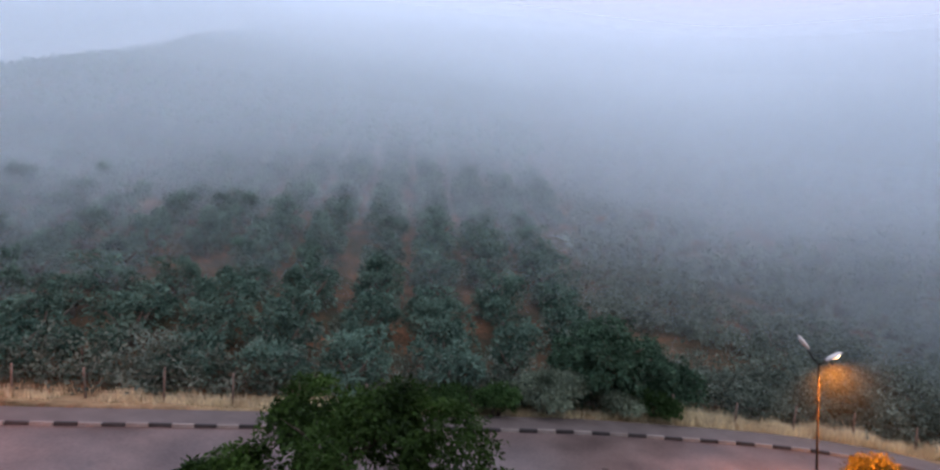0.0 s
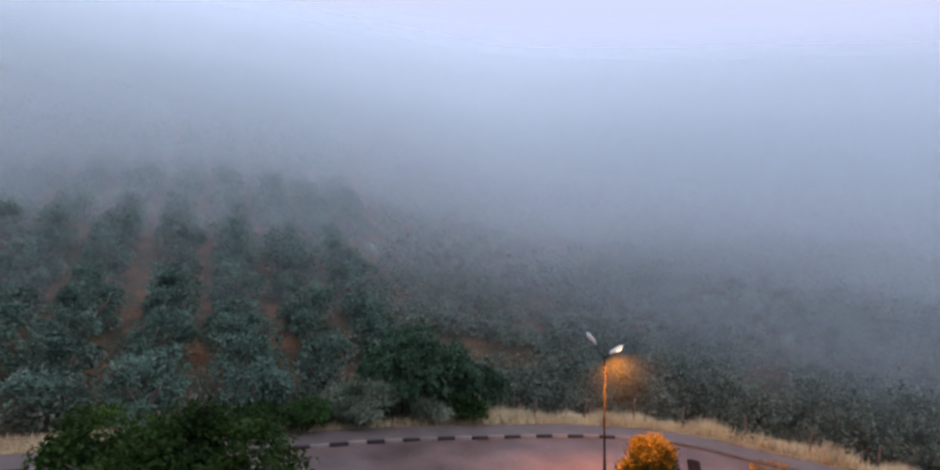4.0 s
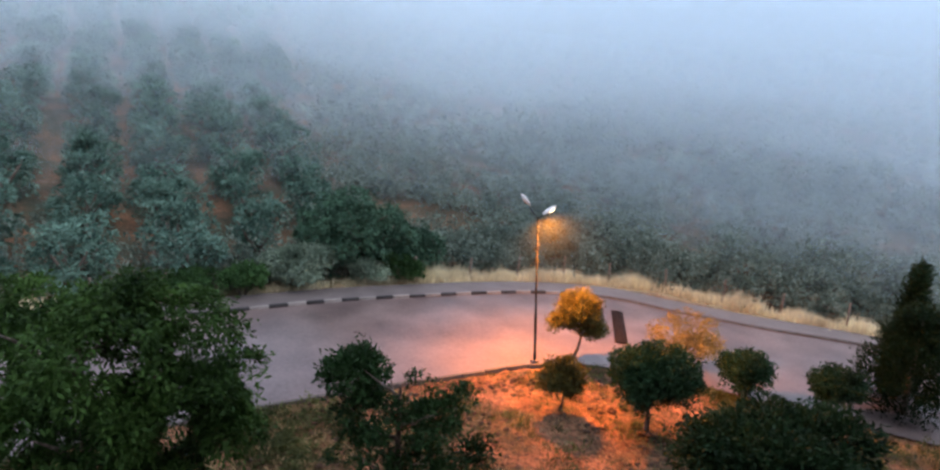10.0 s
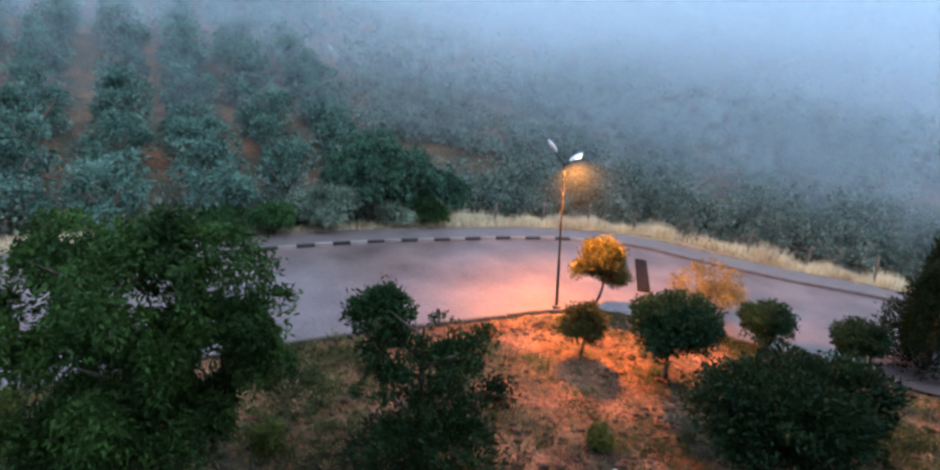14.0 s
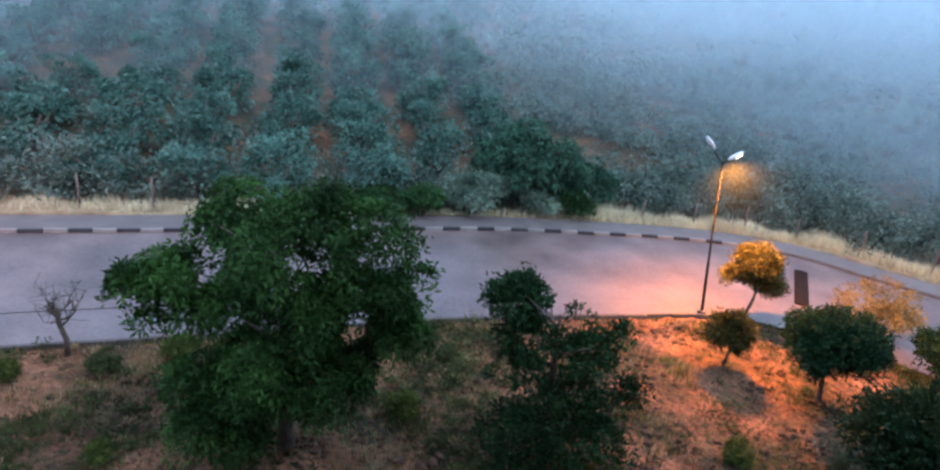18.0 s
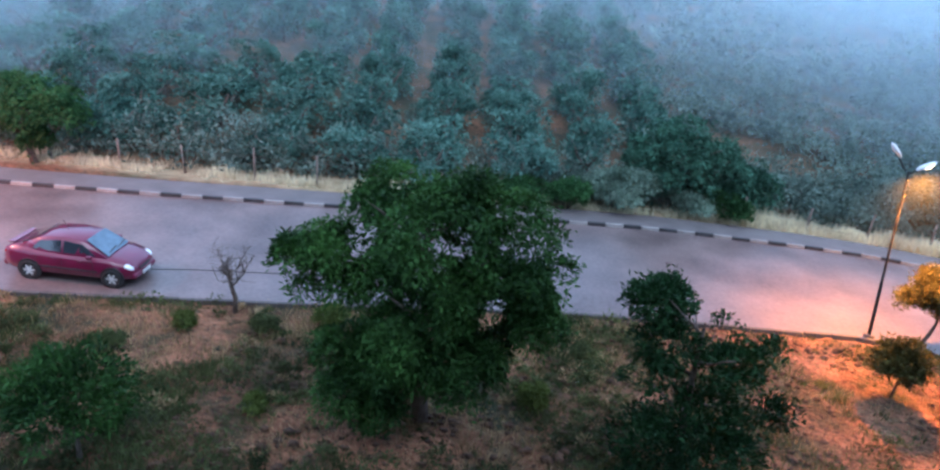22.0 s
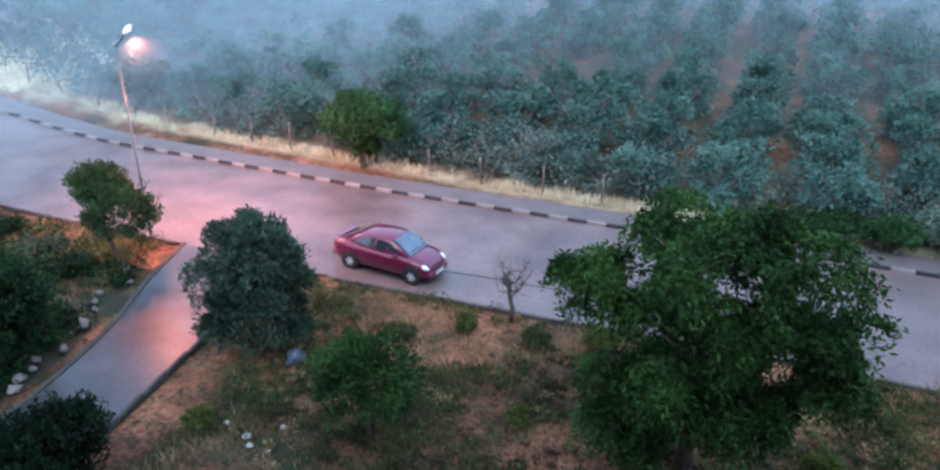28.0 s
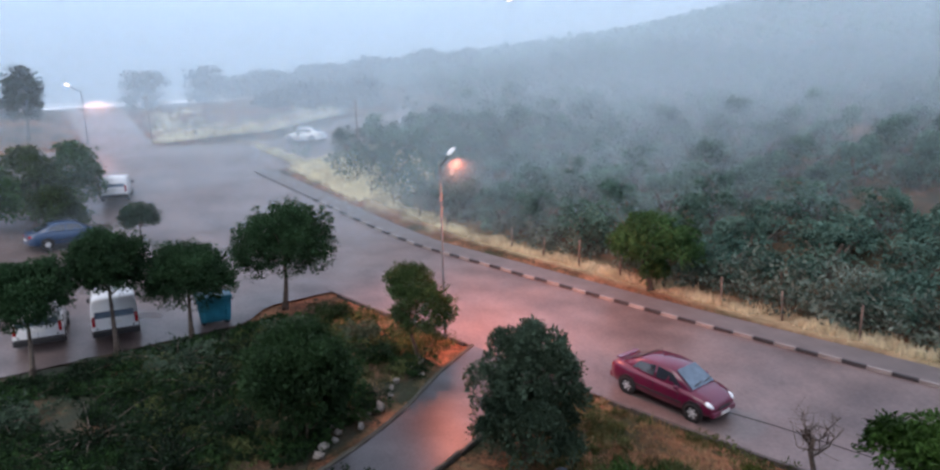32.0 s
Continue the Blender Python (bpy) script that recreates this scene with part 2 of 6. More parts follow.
def fog_material(name, opacity, scale=0.02, contrast=0.35, glow=None):
    """A bank of fog: thin at its foot, uneven, lit by the sky and the lamps; with glow it emits instead."""
    m = bpy.data.materials.new(name)
    m.use_nodes = True
    n, l = m.node_tree.nodes, m.node_tree.links
    n.clear()
    out, mx = n.new("ShaderNodeOutputMaterial"), n.new("ShaderNodeMixShader")
    tp, df, tl, both = n.new("ShaderNodeBsdfTransparent"), n.new("ShaderNodeBsdfDiffuse"), n.new("ShaderNodeBsdfTranslucent"), n.new("ShaderNodeMixShader")
    for s in (df, tl):
        s.inputs["Color"].default_value = (0.72, 0.885, 1.0, 1)
    both.inputs[0].default_value = 0.4
    l.new(df.outputs[0], both.inputs[1])
    l.new(tl.outputs[0], both.inputs[2])
    uv, sep = n.new("ShaderNodeUVMap"), n.new("ShaderNodeSeparateXYZ")
    l.new(uv.outputs[0], sep.inputs[0])
    tex, t, r = n.new("ShaderNodeTexCoord"), n.new("ShaderNodeTexNoise"), n.new("ShaderNodeMapRange")
    t.inputs["Scale"].default_value, t.inputs["Detail"].default_value = scale, 4
    l.new(tex.outputs["Object"], t.inputs["Vector"])
    r.inputs[1].default_value, r.inputs[2].default_value, r.inputs[3].default_value, r.inputs[4].default_value = 0.3, 0.7, 1 - contrast, 1 + contrast
    l.new(t.outputs[0], r.inputs[0])
    m1, m2 = n.new("ShaderNodeMath"), n.new("ShaderNodeMath")
    m1.operation = m2.operation = "MULTIPLY"
    m2.use_clamp = True
    m2.inputs[1].default_value = opacity
    l.new(sep.outputs[1], m1.inputs[0])
    l.new(r.outputs[0], m1.inputs[1])
    l.new(m1.outputs[0], m2.inputs[0])
    l.new(m2.outputs[0], mx.inputs[0])
    l.new(tp.outputs[0], mx.inputs[1])
    # backdrop only: emission replaces sky light, stronger with elevation
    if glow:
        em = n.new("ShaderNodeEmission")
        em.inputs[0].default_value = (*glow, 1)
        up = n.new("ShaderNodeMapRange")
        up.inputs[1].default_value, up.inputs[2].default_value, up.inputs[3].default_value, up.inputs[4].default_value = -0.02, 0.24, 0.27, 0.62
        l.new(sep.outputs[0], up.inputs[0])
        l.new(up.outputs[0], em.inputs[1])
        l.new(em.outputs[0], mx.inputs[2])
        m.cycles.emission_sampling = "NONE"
    else:
        l.new(both.outputs[0], mx.inputs[2])
    l.new(mx.outputs[0], out.inputs[0])
    return m


EARTH = ground_material()
ROAD = wet_road_material()
DARK_ROAD = material("dark_wet_asphalt", (0.034, 0.036, 0.040), 0.34, 0.3, 0.8, 12.0, 0.4, second=(0.062, 0.062, 0.07), specular=0.4, depth=0.01)
CONCRETE = material("wet_concrete", (0.13, 0.115, 0.115), 0.6, 0.2, 1.2, 35, 0.3)
KERB_BLACK = material("black_kerb_paint", (0.035, 0.033, 0.036), 0.6, 0.4, 2.0, 30, 0.3, per_piece=0.3)
KERB_WHITE = material("worn_white_kerb_paint", (0.25, 0.23, 0.22), 0.7, 0.3, 2.0, 30, 0.3, per_piece=0.2)
KERB_GREY = material("kerb_concrete", (0.095, 0.085, 0.08), 0.8, 0.3, 2.0, 30, 0.4, per_piece=0.2)
MOSSY = material("mossy_concrete", (0.055, 0.055, 0.045), 0.9, 0.4, 2.5, 30, 0.5, per_piece=0.25)
BARK = material("bark", (0.085, 0.062, 0.048), 0.9, 0.4, 6, 40, 0.8, second=(0.14, 0.11, 0.09))
OLIVE_BARK = material("olive_bark", (0.10, 0.085, 0.07), 0.9, 0.4, 6, 40, 0.8)
STEEL = material("weathered_steel", (0.013, 0.013, 0.014), 0.8, 0.2, 3, 50, 0.1, specular=0.3)
GALVANISED = material("galvanised_steel", (0.16, 0.15, 0.15), 0.6, 0.2, 3, 50, 0.1, specular=0.3)
POST_WOOD = material("weathered_post", (0.16, 0.13, 0.11), 0.9, 0.35, 5, 60, 0.5)
WIRE = material("rusty_wire", (0.12, 0.10, 0.09), 0.7, 0.3, 8, 60, 0.0, metal=0.5)
LAMP_WHITE = material("lamp_housing", (0.80, 0.80, 0.80), 0.35, 0.06, 4, 40, 0.05)
RUBBER = material("black_rubber", (0.016, 0.012, 0.012), 0.9, 0.3, 4, 60, 0.4, specular=0.1)
ROCK = material("pale_rock", (0.19, 0.175, 0.16), 0.85, 0.35, 3, 25, 0.7, per_piece=0.3)
CLOD = material("earth_clods", (0.048, 0.026, 0.015), 0.95, 0.35, 5, 30, 0.5, second=(0.120, 0.064, 0.036), per_piece=0.45)
LITTER = material("white_litter", (0.5, 0.5, 0.5), 0.6, 0.1, 8, 40, 0.1)
STRAW = foliage_material("dry_grass", (0.70, 0.61, 0.41), (0.88, 0.80, 0.60), 0.2, 0.8, 0.3)
STUBBLE = foliage_material("short_straw", (0.288, 0.204, 0.108), (0.504, 0.372, 0.204), 0.25, 0.8, 0.2)
WEED = foliage_material("weeds", (0.041, 0.064, 0.029), (0.130, 0.150, 0.057), 0.4, 0.8, 0.3)
LEAF_BIG = foliage_material("broad_leaves", (0.008, 0.026, 0.008), (0.052, 0.112, 0.023), through=0.18)
LEAF_DARK = foliage_material("dark_leaves", (0.006, 0.016, 0.008), (0.014, 0.033, 0.014))
LEAF_CONIFER = foliage_material("conifer_scales", (0.008, 0.022, 0.010), (0.022, 0.050, 0.018))
LEAF_RAGGED = foliage_material("ragged_conifer_scales", (0.012, 0.038, 0.014), (0.036, 0.085, 0.026))
LEAF_PINE = foliage_material("pine_needles", (0.013, 0.035, 0.017), (0.028, 0.067, 0.028))
# young pines: orange street-lamp light is put into the golden needle colour
LEAF_LAMPLIT = foliage_material("lamplit_pine_needles", (0.06, 0.065, 0.02), (0.13, 0.12, 0.035))
LEAF_OLIVE = foliage_material("olive_leaves", (0.029, 0.081, 0.066), (0.127, 0.225, 0.181))
LEAF_GREY = foliage_material("grey_green_leaves", (0.026, 0.055, 0.036), (0.074, 0.114, 0.076))
LEAF_HERB = foliage_material("herb_leaves", (0.030, 0.062, 0.026), (0.085, 0.125, 0.042))
LEAF_LIME = foliage_material("yellow_green_leaves", (0.06, 0.085, 0.018), (0.12, 0.15, 0.035))
LEAF_OAK = foliage_material("roadside_leaves", (0.019, 0.062, 0.021), (0.046, 0.107, 0.034))
LEAF_MID = foliage_material("mid_green_leaves", (0.027, 0.078, 0.049), (0.072, 0.157, 0.102))
LEAF_FEATHER = foliage_material("feathery_leaves", (0.20, 0.15, 0.05), (0.34, 0.27, 0.10))
LEAF_BRONZE = foliage_material("bronze_green_needles", (0.022, 0.046, 0.017), (0.052, 0.088, 0.031))
LEAF_SILVER = foliage_material("silvery_leaves", (0.11, 0.18, 0.13), (0.30, 0.40, 0.31))
LEAF_SCRUB = foliage_material("scrub_leaves", (0.055, 0.092, 0.078), (0.165, 0.215, 0.18))
PAINT_RED = material("maroon_paint", (0.125, 0.003, 0.036), 0.32, 0.08, 2, 60, 0.0, coat=0.8, specular=0.4)
PAINT_BLUE = material("blue_car_paint", (0.012, 0.045, 0.11), 0.35, 0.08, 2, 60, 0.0, coat=0.6)
PAINT_WHITE = material("white_car_paint", (0.82, 0.83, 0.84), 0.3, 0.05, 2, 60, 0.0, coat=0.8)
GLASS_DARK = material("car_glass", (0.03, 0.04, 0.055), 0.05, 0.1, 2, 30, 0.0, specular=0.8, coat=1.0)
# wet glass; its pale blue base colour stands in for reflected sky
SKY_GLASS = material("wet_sky_tinted_glass", (0.13, 0.18, 0.24), 0.15, 0.25, 3, 60, 0.0, specular=0.4)
ALLOY = material("alloy", (0.72, 0.72, 0.73), 0.35, 0.1, 6, 60, 0.0, metal=0.3)
TYRE = material("tyre", (0.018, 0.018, 0.019), 0.8, 0.2, 6, 60, 0.2)
TRIM = material("black_trim", (0.02, 0.02, 0.022), 0.5, 0.2, 6, 60, 0.1)
CLEAR_LENS = material("clear_lens", (0.85, 0.87, 0.9), 0.12, 0.05, 8, 60, 0.0, coat=1.0)
RED_LENS = material("red_lens", (0.35, 0.01, 0.015), 0.15, 0.1, 8, 60, 0.0, coat=1.0)
PLATE = material("number_plate", (0.7, 0.7, 0.68), 0.4, 0.05, 8, 60, 0.0)
TEAL = material("teal_painted_steel", (0.020, 0.204, 0.289), 0.45, 0.25, 3, 40, 0.1)
BLUE_TARP = material("blue_plastic", (0.12, 0.16, 0.22), 0.5, 0.25, 3, 40, 0.2)
PLASTER = material("plain_wall", (0.30, 0.29, 0.28), 0.85, 0.1, 0.8, 30, 0.2)
LIT = glow_material("lit_lamp_lens", (1.0, 0.62, 0.30), 14.0)


# ---- mesh helpers ----
def link_mesh(name, verts, faces, mat, parent=None, label="", smooth=False):
    me = bpy.data.meshes.new(name)
    me.from_pydata([tuple(v) for v in verts], [], [tuple(f) for f in faces])
    me.materials.append(mat)
    if smooth:
        me.polygons.foreach_set("use_smooth", [True] * len(me.polygons))
    me.update()
    ob = new(name, me)
    if parent:
        ob.parent = parent
    if label:
        ob["label"] = label
    return ob


def part(name, bm, mat, parent=None, label="", smooth=False):
    me = bpy.data.meshes.new(name)
    bm.normal_update()
    bm.to_mesh(me)
    bm.free()
    me.materials.append(mat)
    if smooth:
        me.polygons.foreach_set("use_smooth", [True] * len(me.polygons))
    ob = new(name, me)
    if parent:
        ob.parent = parent
    if label:
        ob["label"] = label
    return ob


def thing(name, m, label, category, group="", kind=""):
    ob = new(name)
    ob.empty_display_size = 0.2
    ob.matrix_world = m
    return tagged(ob, label, category, group, kind)


def at(x, y, turn=0.0, lift=0.0):
    return pose(x, y, ground(x, y) + lift, 0, 0, turn)


def box(bm, sx, sy, sz, m=Matrix(), bevel=0.0):
    r = bmesh.ops.create_cube(bm, size=1.0, matrix=m @ Matrix.Diagonal((sx, sy, sz, 1)))
    if bevel:
        edges = list({e for v in r["verts"] for e in v.link_edges})
        bmesh.ops.bevel(bm, geom=edges, offset=bevel, segments=2, affect="EDGES", profile=0.5)
    return bm


def tube_lists(points, radii, sides=6):
    """Vertices and faces of a bent, tapered tube."""
    verts, faces = [], []
    pts = [Vector(p) for p in points]
    for i, p in enumerate(pts):
        d = (pts[min(i + 1, len(pts) - 1)] - pts[max(i - 1, 0)]).normalized()
        a = d.orthogonal().normalized()
        b = d.cross(a)
        for k in range(sides):
            t = 2 * math.pi * k / sides
            verts.append(p + (a * math.cos(t) + b * math.sin(t)) * radii[i])
    for i in range(len(pts) - 1):
        for k in range(sides):
            a0, a1 = i * sides + k, i * sides + (k + 1) % sides
            faces.append((a0, a1, a1 + sides, a0 + sides))
    faces.append(tuple(range(sides))[::-1])
    faces.append(tuple(range(len(verts) - sides, len(verts))))
    return verts, faces


def tubes(name, list_of_tubes, mat, parent=None, label="", sides=6):
    verts, faces = [], []
    for pts, radii in list_of_tubes:
        v, f = tube_lists(pts, radii, sides)
        o = len(verts)
        verts += v
        faces += [tuple(i + o for i in q) for q in f]
    return link_mesh(name, verts, faces, mat, parent, label, True)


def leaves(rng, centres, outs, length, width, droop=0.0, jitter=0.6):
    """One pointed leaf (a folded diamond) at each centre, looking roughly outwards."""
    n = len(centres)
    out = outs + rng.normal(0, jitter, (n, 3))
    out[:, 2] -= droop
    out /= np.linalg.norm(out, axis=1, keepdims=True) + 1e-9
    side = np.cross(out, rng.normal(0, 1, (n, 3)))
    side /= np.linalg.norm(side, axis=1, keepdims=True) + 1e-9
    size = rng.uniform(0.6, 1.35, (n, 1))
    a = centres - out * length * 0.5 * size
    b = centres + out * length * 0.5 * size
    c = centres + side * width * 0.5 * size
    d = centres - side * width * 0.5 * size
    verts = np.stack([a, c, b, d], 1).reshape(-1, 3)
    return verts, np.arange(4 * n).reshape(n, 4)


def crown_points(rng, blobs, clumps, per_clump, clump_size, shell=0.72):
    """Leaf places gathered in clumps near the surface of some ellipsoids. blobs: (centre, radii, share)."""
    share = np.array([b[2] for b in blobs], float)
    pick = rng.choice(len(blobs), clumps, p=share / share.sum())
    c = np.array([b[0] for b in blobs], float)[pick]
    r = np.array([b[1] for b in blobs], float)[pick]
    d = rng.normal(0, 1, (clumps, 3))
    d /= np.linalg.norm(d, axis=1, keepdims=True)
    d[:, 2] = np.where(d[:, 2] < -0.8, -d[:, 2], d[:, 2])
    k = rng.uniform(shell ** 3, 1, (clumps, 1)) ** (1 / 3) * rng.uniform(0.82, 1.12, (clumps, 1))
    mid = c + d * r * k
    size = clump_size * rng.uniform(0.6, 1.4, (clumps, 1))
    ball = rng.normal(0, 1, (clumps * per_clump, 3))
    ball *= rng.uniform(0.05, 1, (len(ball), 1)) ** (1 / 3) / np.linalg.norm(ball, axis=1, keepdims=True)
    p = np.repeat(mid, per_clump, 0) + ball * 0.85 * np.repeat(size, per_clump, 0) * (1, 1, 0.7)
    return p, np.repeat(d, per_clump, 0)


def crown(rng, parent, mat, blobs, clumps, per_clump, clump_size, length, width, droop=0.0, shell=0.72, label="", jitter=0.6):
    """Leaf clumps near the surface, and fewer of them deep inside the crown."""
    p, d = crown_points(rng, blobs, int(clumps * 1.25), per_clump, clump_size, shell)
    p1, d1 = crown_points(rng, blobs, int(clumps * 0.5), per_clump, clump_size, 0.1)
    p, d = np.concatenate([p, p1]), np.concatenate([d, d1])
    width = width * 1.2
    v, f = leaves(rng, p, d, length, width, droop, jitter)
    return link_mesh("crown", v.tolist(), f.tolist(), mat, parent, label)


def spray_crown(rng, parent, mat, blobs, clumps, per, size, length, width, droop=0.3, shell=0.7, label="", inner=0.55):
    """A crown of leaf sprays: each spray a shallow drooping dome of leaves that look away from its middle, with gaps between."""
    mid, out = crown_points(rng, blobs, clumps, 1, 0.001, shell)
    deep, deep_out = crown_points(rng, blobs, int(clumps * inner), 1, 0.001, 0.15)
    mid, out = np.concatenate([mid, deep]), np.concatenate([out, deep_out])
    n = len(mid)
    flat = out * (1, 1, 0.45) + (0, 0, 0.55) + rng.normal(0, 0.2, (n, 3))
    flat /= np.linalg.norm(flat, axis=1, keepdims=True)
    a = np.cross(flat, rng.normal(0, 1, (n, 3)))
    a /= np.linalg.norm(a, axis=1, keepdims=True)
    b = np.cross(flat, a)
    turn, rho = rng.uniform(0, 2 * math.pi, (n, per, 1)), rng.uniform(0, 1, (n, per, 1)) ** 0.55
    big = (size * rng.uniform(0.55, 1.45, n))[:, None, None]
    radial = a[:, None] * np.cos(turn) + b[:, None] * np.sin(turn)
    p = mid[:, None] + radial * rho * big - flat[:, None] * 0.5 * big * rho ** 2 + rng.normal(0, 0.13, (n, per, 3)) * big
    p[:, :, 2] -= (droop * 0.4 * big * rho ** 2)[:, :, 0]
    v, f = leaves(rng, p.reshape(-1, 3), (radial * 0.9 + flat[:, None] * 0.25).reshape(-1, 3), length, width, droop, 0.35)
    return link_mesh("crown", v.tolist(), f.tolist(), mat, parent, label)


# ---- ground: one sheet from the building's foot to the horizon ----
def build_ground():
    az = np.radians(np.r_[np.arange(-100, 75, 0.6), np.arange(75, 260, 5.0)])
    rad = np.r_[np.arange(3, 46, 0.45), 46 * 1.045 ** np.arange(0, 75)]
    a, r = np.meshgrid(az, rad, indexing="ij")
    x, y = r * np.sin(a), r * np.cos(a)
    z = heights(x.ravel(), y.ravel())
    rough = np.array([noise.noise(Vector((px * 0.5, py * 0.5, 0))) * 0.10 + noise.noise(Vector((px * 1.9, py * 1.9, 5))) * 0.05
                      for px, py in zip(x.ravel(), y.ravel())])
    near = signed_distance(np.c_[x.ravel(), y.ravel()], NEAR_EDGE_LINE)
    far = signed_distance(np.c_[x.ravel(), y.ravel()], FAR_BACK_LINE)
    paved = (near > -0.3) & (far < 0.3)
    path_d = np.abs(signed_distance(np.c_[x.ravel(), y.ravel()], PATH_MID))
    fx, fy = x.ravel(), y.ravel()
    paved |= (path_d < 3.2) | (fx < -29.5) & (fx > -58) & (far < 0.3) | (fx <= -57) & (fx > -68.4) & (fy < 36) | (fx <= -68) & (fx > -125) & (fy > 6.8) & (fy < 12.9)
    z = z + np.where(paved, -0.12, rough)
    n_r = len(rad)
    n_a = len(az)
    idx = lambda i, j: (i % n_a) * n_r + j
    faces = [(idx(i, j), idx(i, j + 1), idx(i + 1, j + 1), idx(i + 1, j)) for i in range(n_a) for j in range(n_r - 1)]
    verts = np.c_[x.ravel(), y.ravel(), z].tolist()
    faces.append(tuple(idx(i, 0) for i in range(n_a)))
    ob = link_mesh("ground", verts, faces, EARTH, smooth=True)
    verge_d = signed_distance(np.c_[fx, fy])
    straw = np.interp(verge_d, (-0.6, 0.0, 1.6, 3.0), (0, 1, 1, 0)) * ((fx > -70) & (fx < 60))
    straw = np.maximum(straw, ((fx > -60) & (fx < -46) & (verge_d > -1) & (verge_d < 9)) * 0.9)
    herbs = np.interp(verge_d, (1.0, 3.0), (0, 1)) * np.interp(fx - 0.04 * (fy - 34), (6, 12), (0.76, 0.84))
    bank = (near < -0.2) & (fx < -15.5) & (fx > -30) & (path_d > 1.9)
    herbs = np.maximum(herbs * (verge_d > 0), bank * np.interp(fy, (9.0, 12.5), (0.92, 0.3)))
    cover = np.c_[straw, herbs]
    uv = ob.data.uv_layers.new(name="cover")
    loops = np.empty(len(ob.data.loops), np.int32)
    ob.data.loops.foreach_get("vertex_index", loops)
    uv.data.foreach_set("uv", cover[loops].astype(np.float32).ravel())
    return tagged(ob, "red-brown earth with straw and weeds, rising to a hillside", "ground", kind="structure")


def ribbon(name, left, right, mat, lift, label, category, cross=8, thick=0.0):
    """A sheet between two lines of equally many points, laid on the land."""
    n = min(len(left), len(right))
    verts, faces = [], []
    for i in range(n):
        for k in range(cross + 1):
            t = k / cross
            x, y = left[i] * (1 - t) + right[i] * t
            verts.append([x, y, 0.0])
    z = heights([v[0] for v in verts], [v[1] for v in verts])
    for v, h in zip(verts, z):
        v[2] = h + lift
    for i in range(n - 1):
        for k in range(cross):
            a = i * (cross + 1) + k
            faces.append((a, a + 1, a + cross + 2, a + cross + 1))
    if thick:
        o = len(verts)
        verts += [[v[0], v[1], v[2] - thick] for v in verts]
        for k0 in (0, cross):
            for i in range(n - 1):
                a, b = i * (cross + 1) + k0, (i + 1) * (cross + 1) + k0
                faces.append((a, b, b + o, a + o) if k0 else (b, a, a + o, b + o))
    ob = link_mesh(name, verts, faces, mat, smooth=not thick)
    return tagged(ob, label, category, kind="structure")


def resample(line, n):
    s = np.r_[0, np.cumsum(np.hypot(*np.diff(line, axis=0).T))]
    m = np.linspace(0, s[-1], n)
    return np.c_[np.interp(m, s, line[:, 0]), np.interp(m, s, line[:, 1])]


def offset(line, d):
    """The line moved d metres to its left."""
    t = np.gradient(line, axis=0)
    t /= np.linalg.norm(t, axis=1, keepdims=True)
    return line + np.c_[-t[:, 1], t[:, 0]] * d


FAR_LINE = smooth_line(FAR_KERB, 0.5)
NEAR_LINE = smooth_line(NEAR_EDGE, 0.5)
NEAR_EDGE_LINE = NEAR_LINE[::4]
FAR_BACK_LINE = offset(FAR_LINE, 1.9)[::4]
PATH_LEFT = smooth_line([(-22.05, 15.45), (-20.4, 12.6), (-18.7, 10.1), (-17.4, 7.5), (-16.6, 5.2), (-15.0, 0), (-13.8, -4)], 0.5)
PATH_RIGHT = smooth_line([(-17.2, 16.25), (-16.6, 14.2), (-16.0, 12.1), (-15.1, 9.5), (-14.2, 6.9), (-12.4, 1), (-11.0, -4)], 0.5)
PATH_LEFT, PATH_RIGHT = resample(PATH_LEFT, 44), resample(PATH_RIGHT, 44)
PATH_MID = ((PATH_LEFT + PATH_RIGHT) / 2)[::3]

build_ground()
N_ROAD = 240
ribbon("road", resample(FAR_LINE, N_ROAD), resample(NEAR_LINE, N_ROAD), ROAD, 0.0, "wet grey asphalt road, shiny with rain", "road", 14)
ribbon("pavement", resample(offset(FAR_LINE, 1.75), N_ROAD), resample(offset(FAR_LINE, 0.14), N_ROAD), CONCRETE, 0.11, "wet concrete pavement beyond the striped kerb", "pavement", 3, 0.2)
ribbon("driveway", PATH_LEFT, PATH_RIGHT, DARK_ROAD, 0.012, "wet asphalt driveway between two gardens", "road", 8)
lot_right = np.array([(-31.9, 13.6), (-31.6, 10.2), (-29.9, 8.6), (-29.6, 4.0), (-29.4, 0.0), (-29.2, -30.0)])
lot_left = np.array([(-57.5, 12.0), (-57.5, 10.0), (-57.5, 8.6), (-57.5, 4.0), (-57.5, 0.0), (-57.5, -30.0)])
ribbon("parking_area", resample(lot_left, 60), resample(lot_right, 60), ROAD, -0.02, "wet asphalt parking area", "parking area", 40)
side_left = np.array([(-68.2, -30.0), (-68.0, 4.0), (-68.0, 13.0), (-68.3, 24.0), (-71.0, 40.0)])
side_right = np.array([(-57.5, -30.0), (-57.5, 4.0), (-57.5, 19.0), (-60.5, 26.0), (-63.5, 40.0)])
ribbon("side_street", resample(side_left, 80), resample(side_right, 80), ROAD, -0.015, "wet asphalt side street at the junction", "road", 14)
ribbon("far_road", np.array([(x, 12.6) for x in np.linspace(-125, -68.0, 60)]), np.array([(x, 7.2) for x in np.linspace(-125, -68.1, 60)]), ROAD, -0.02, "wet asphalt road climbing away into fog", "road", 8)


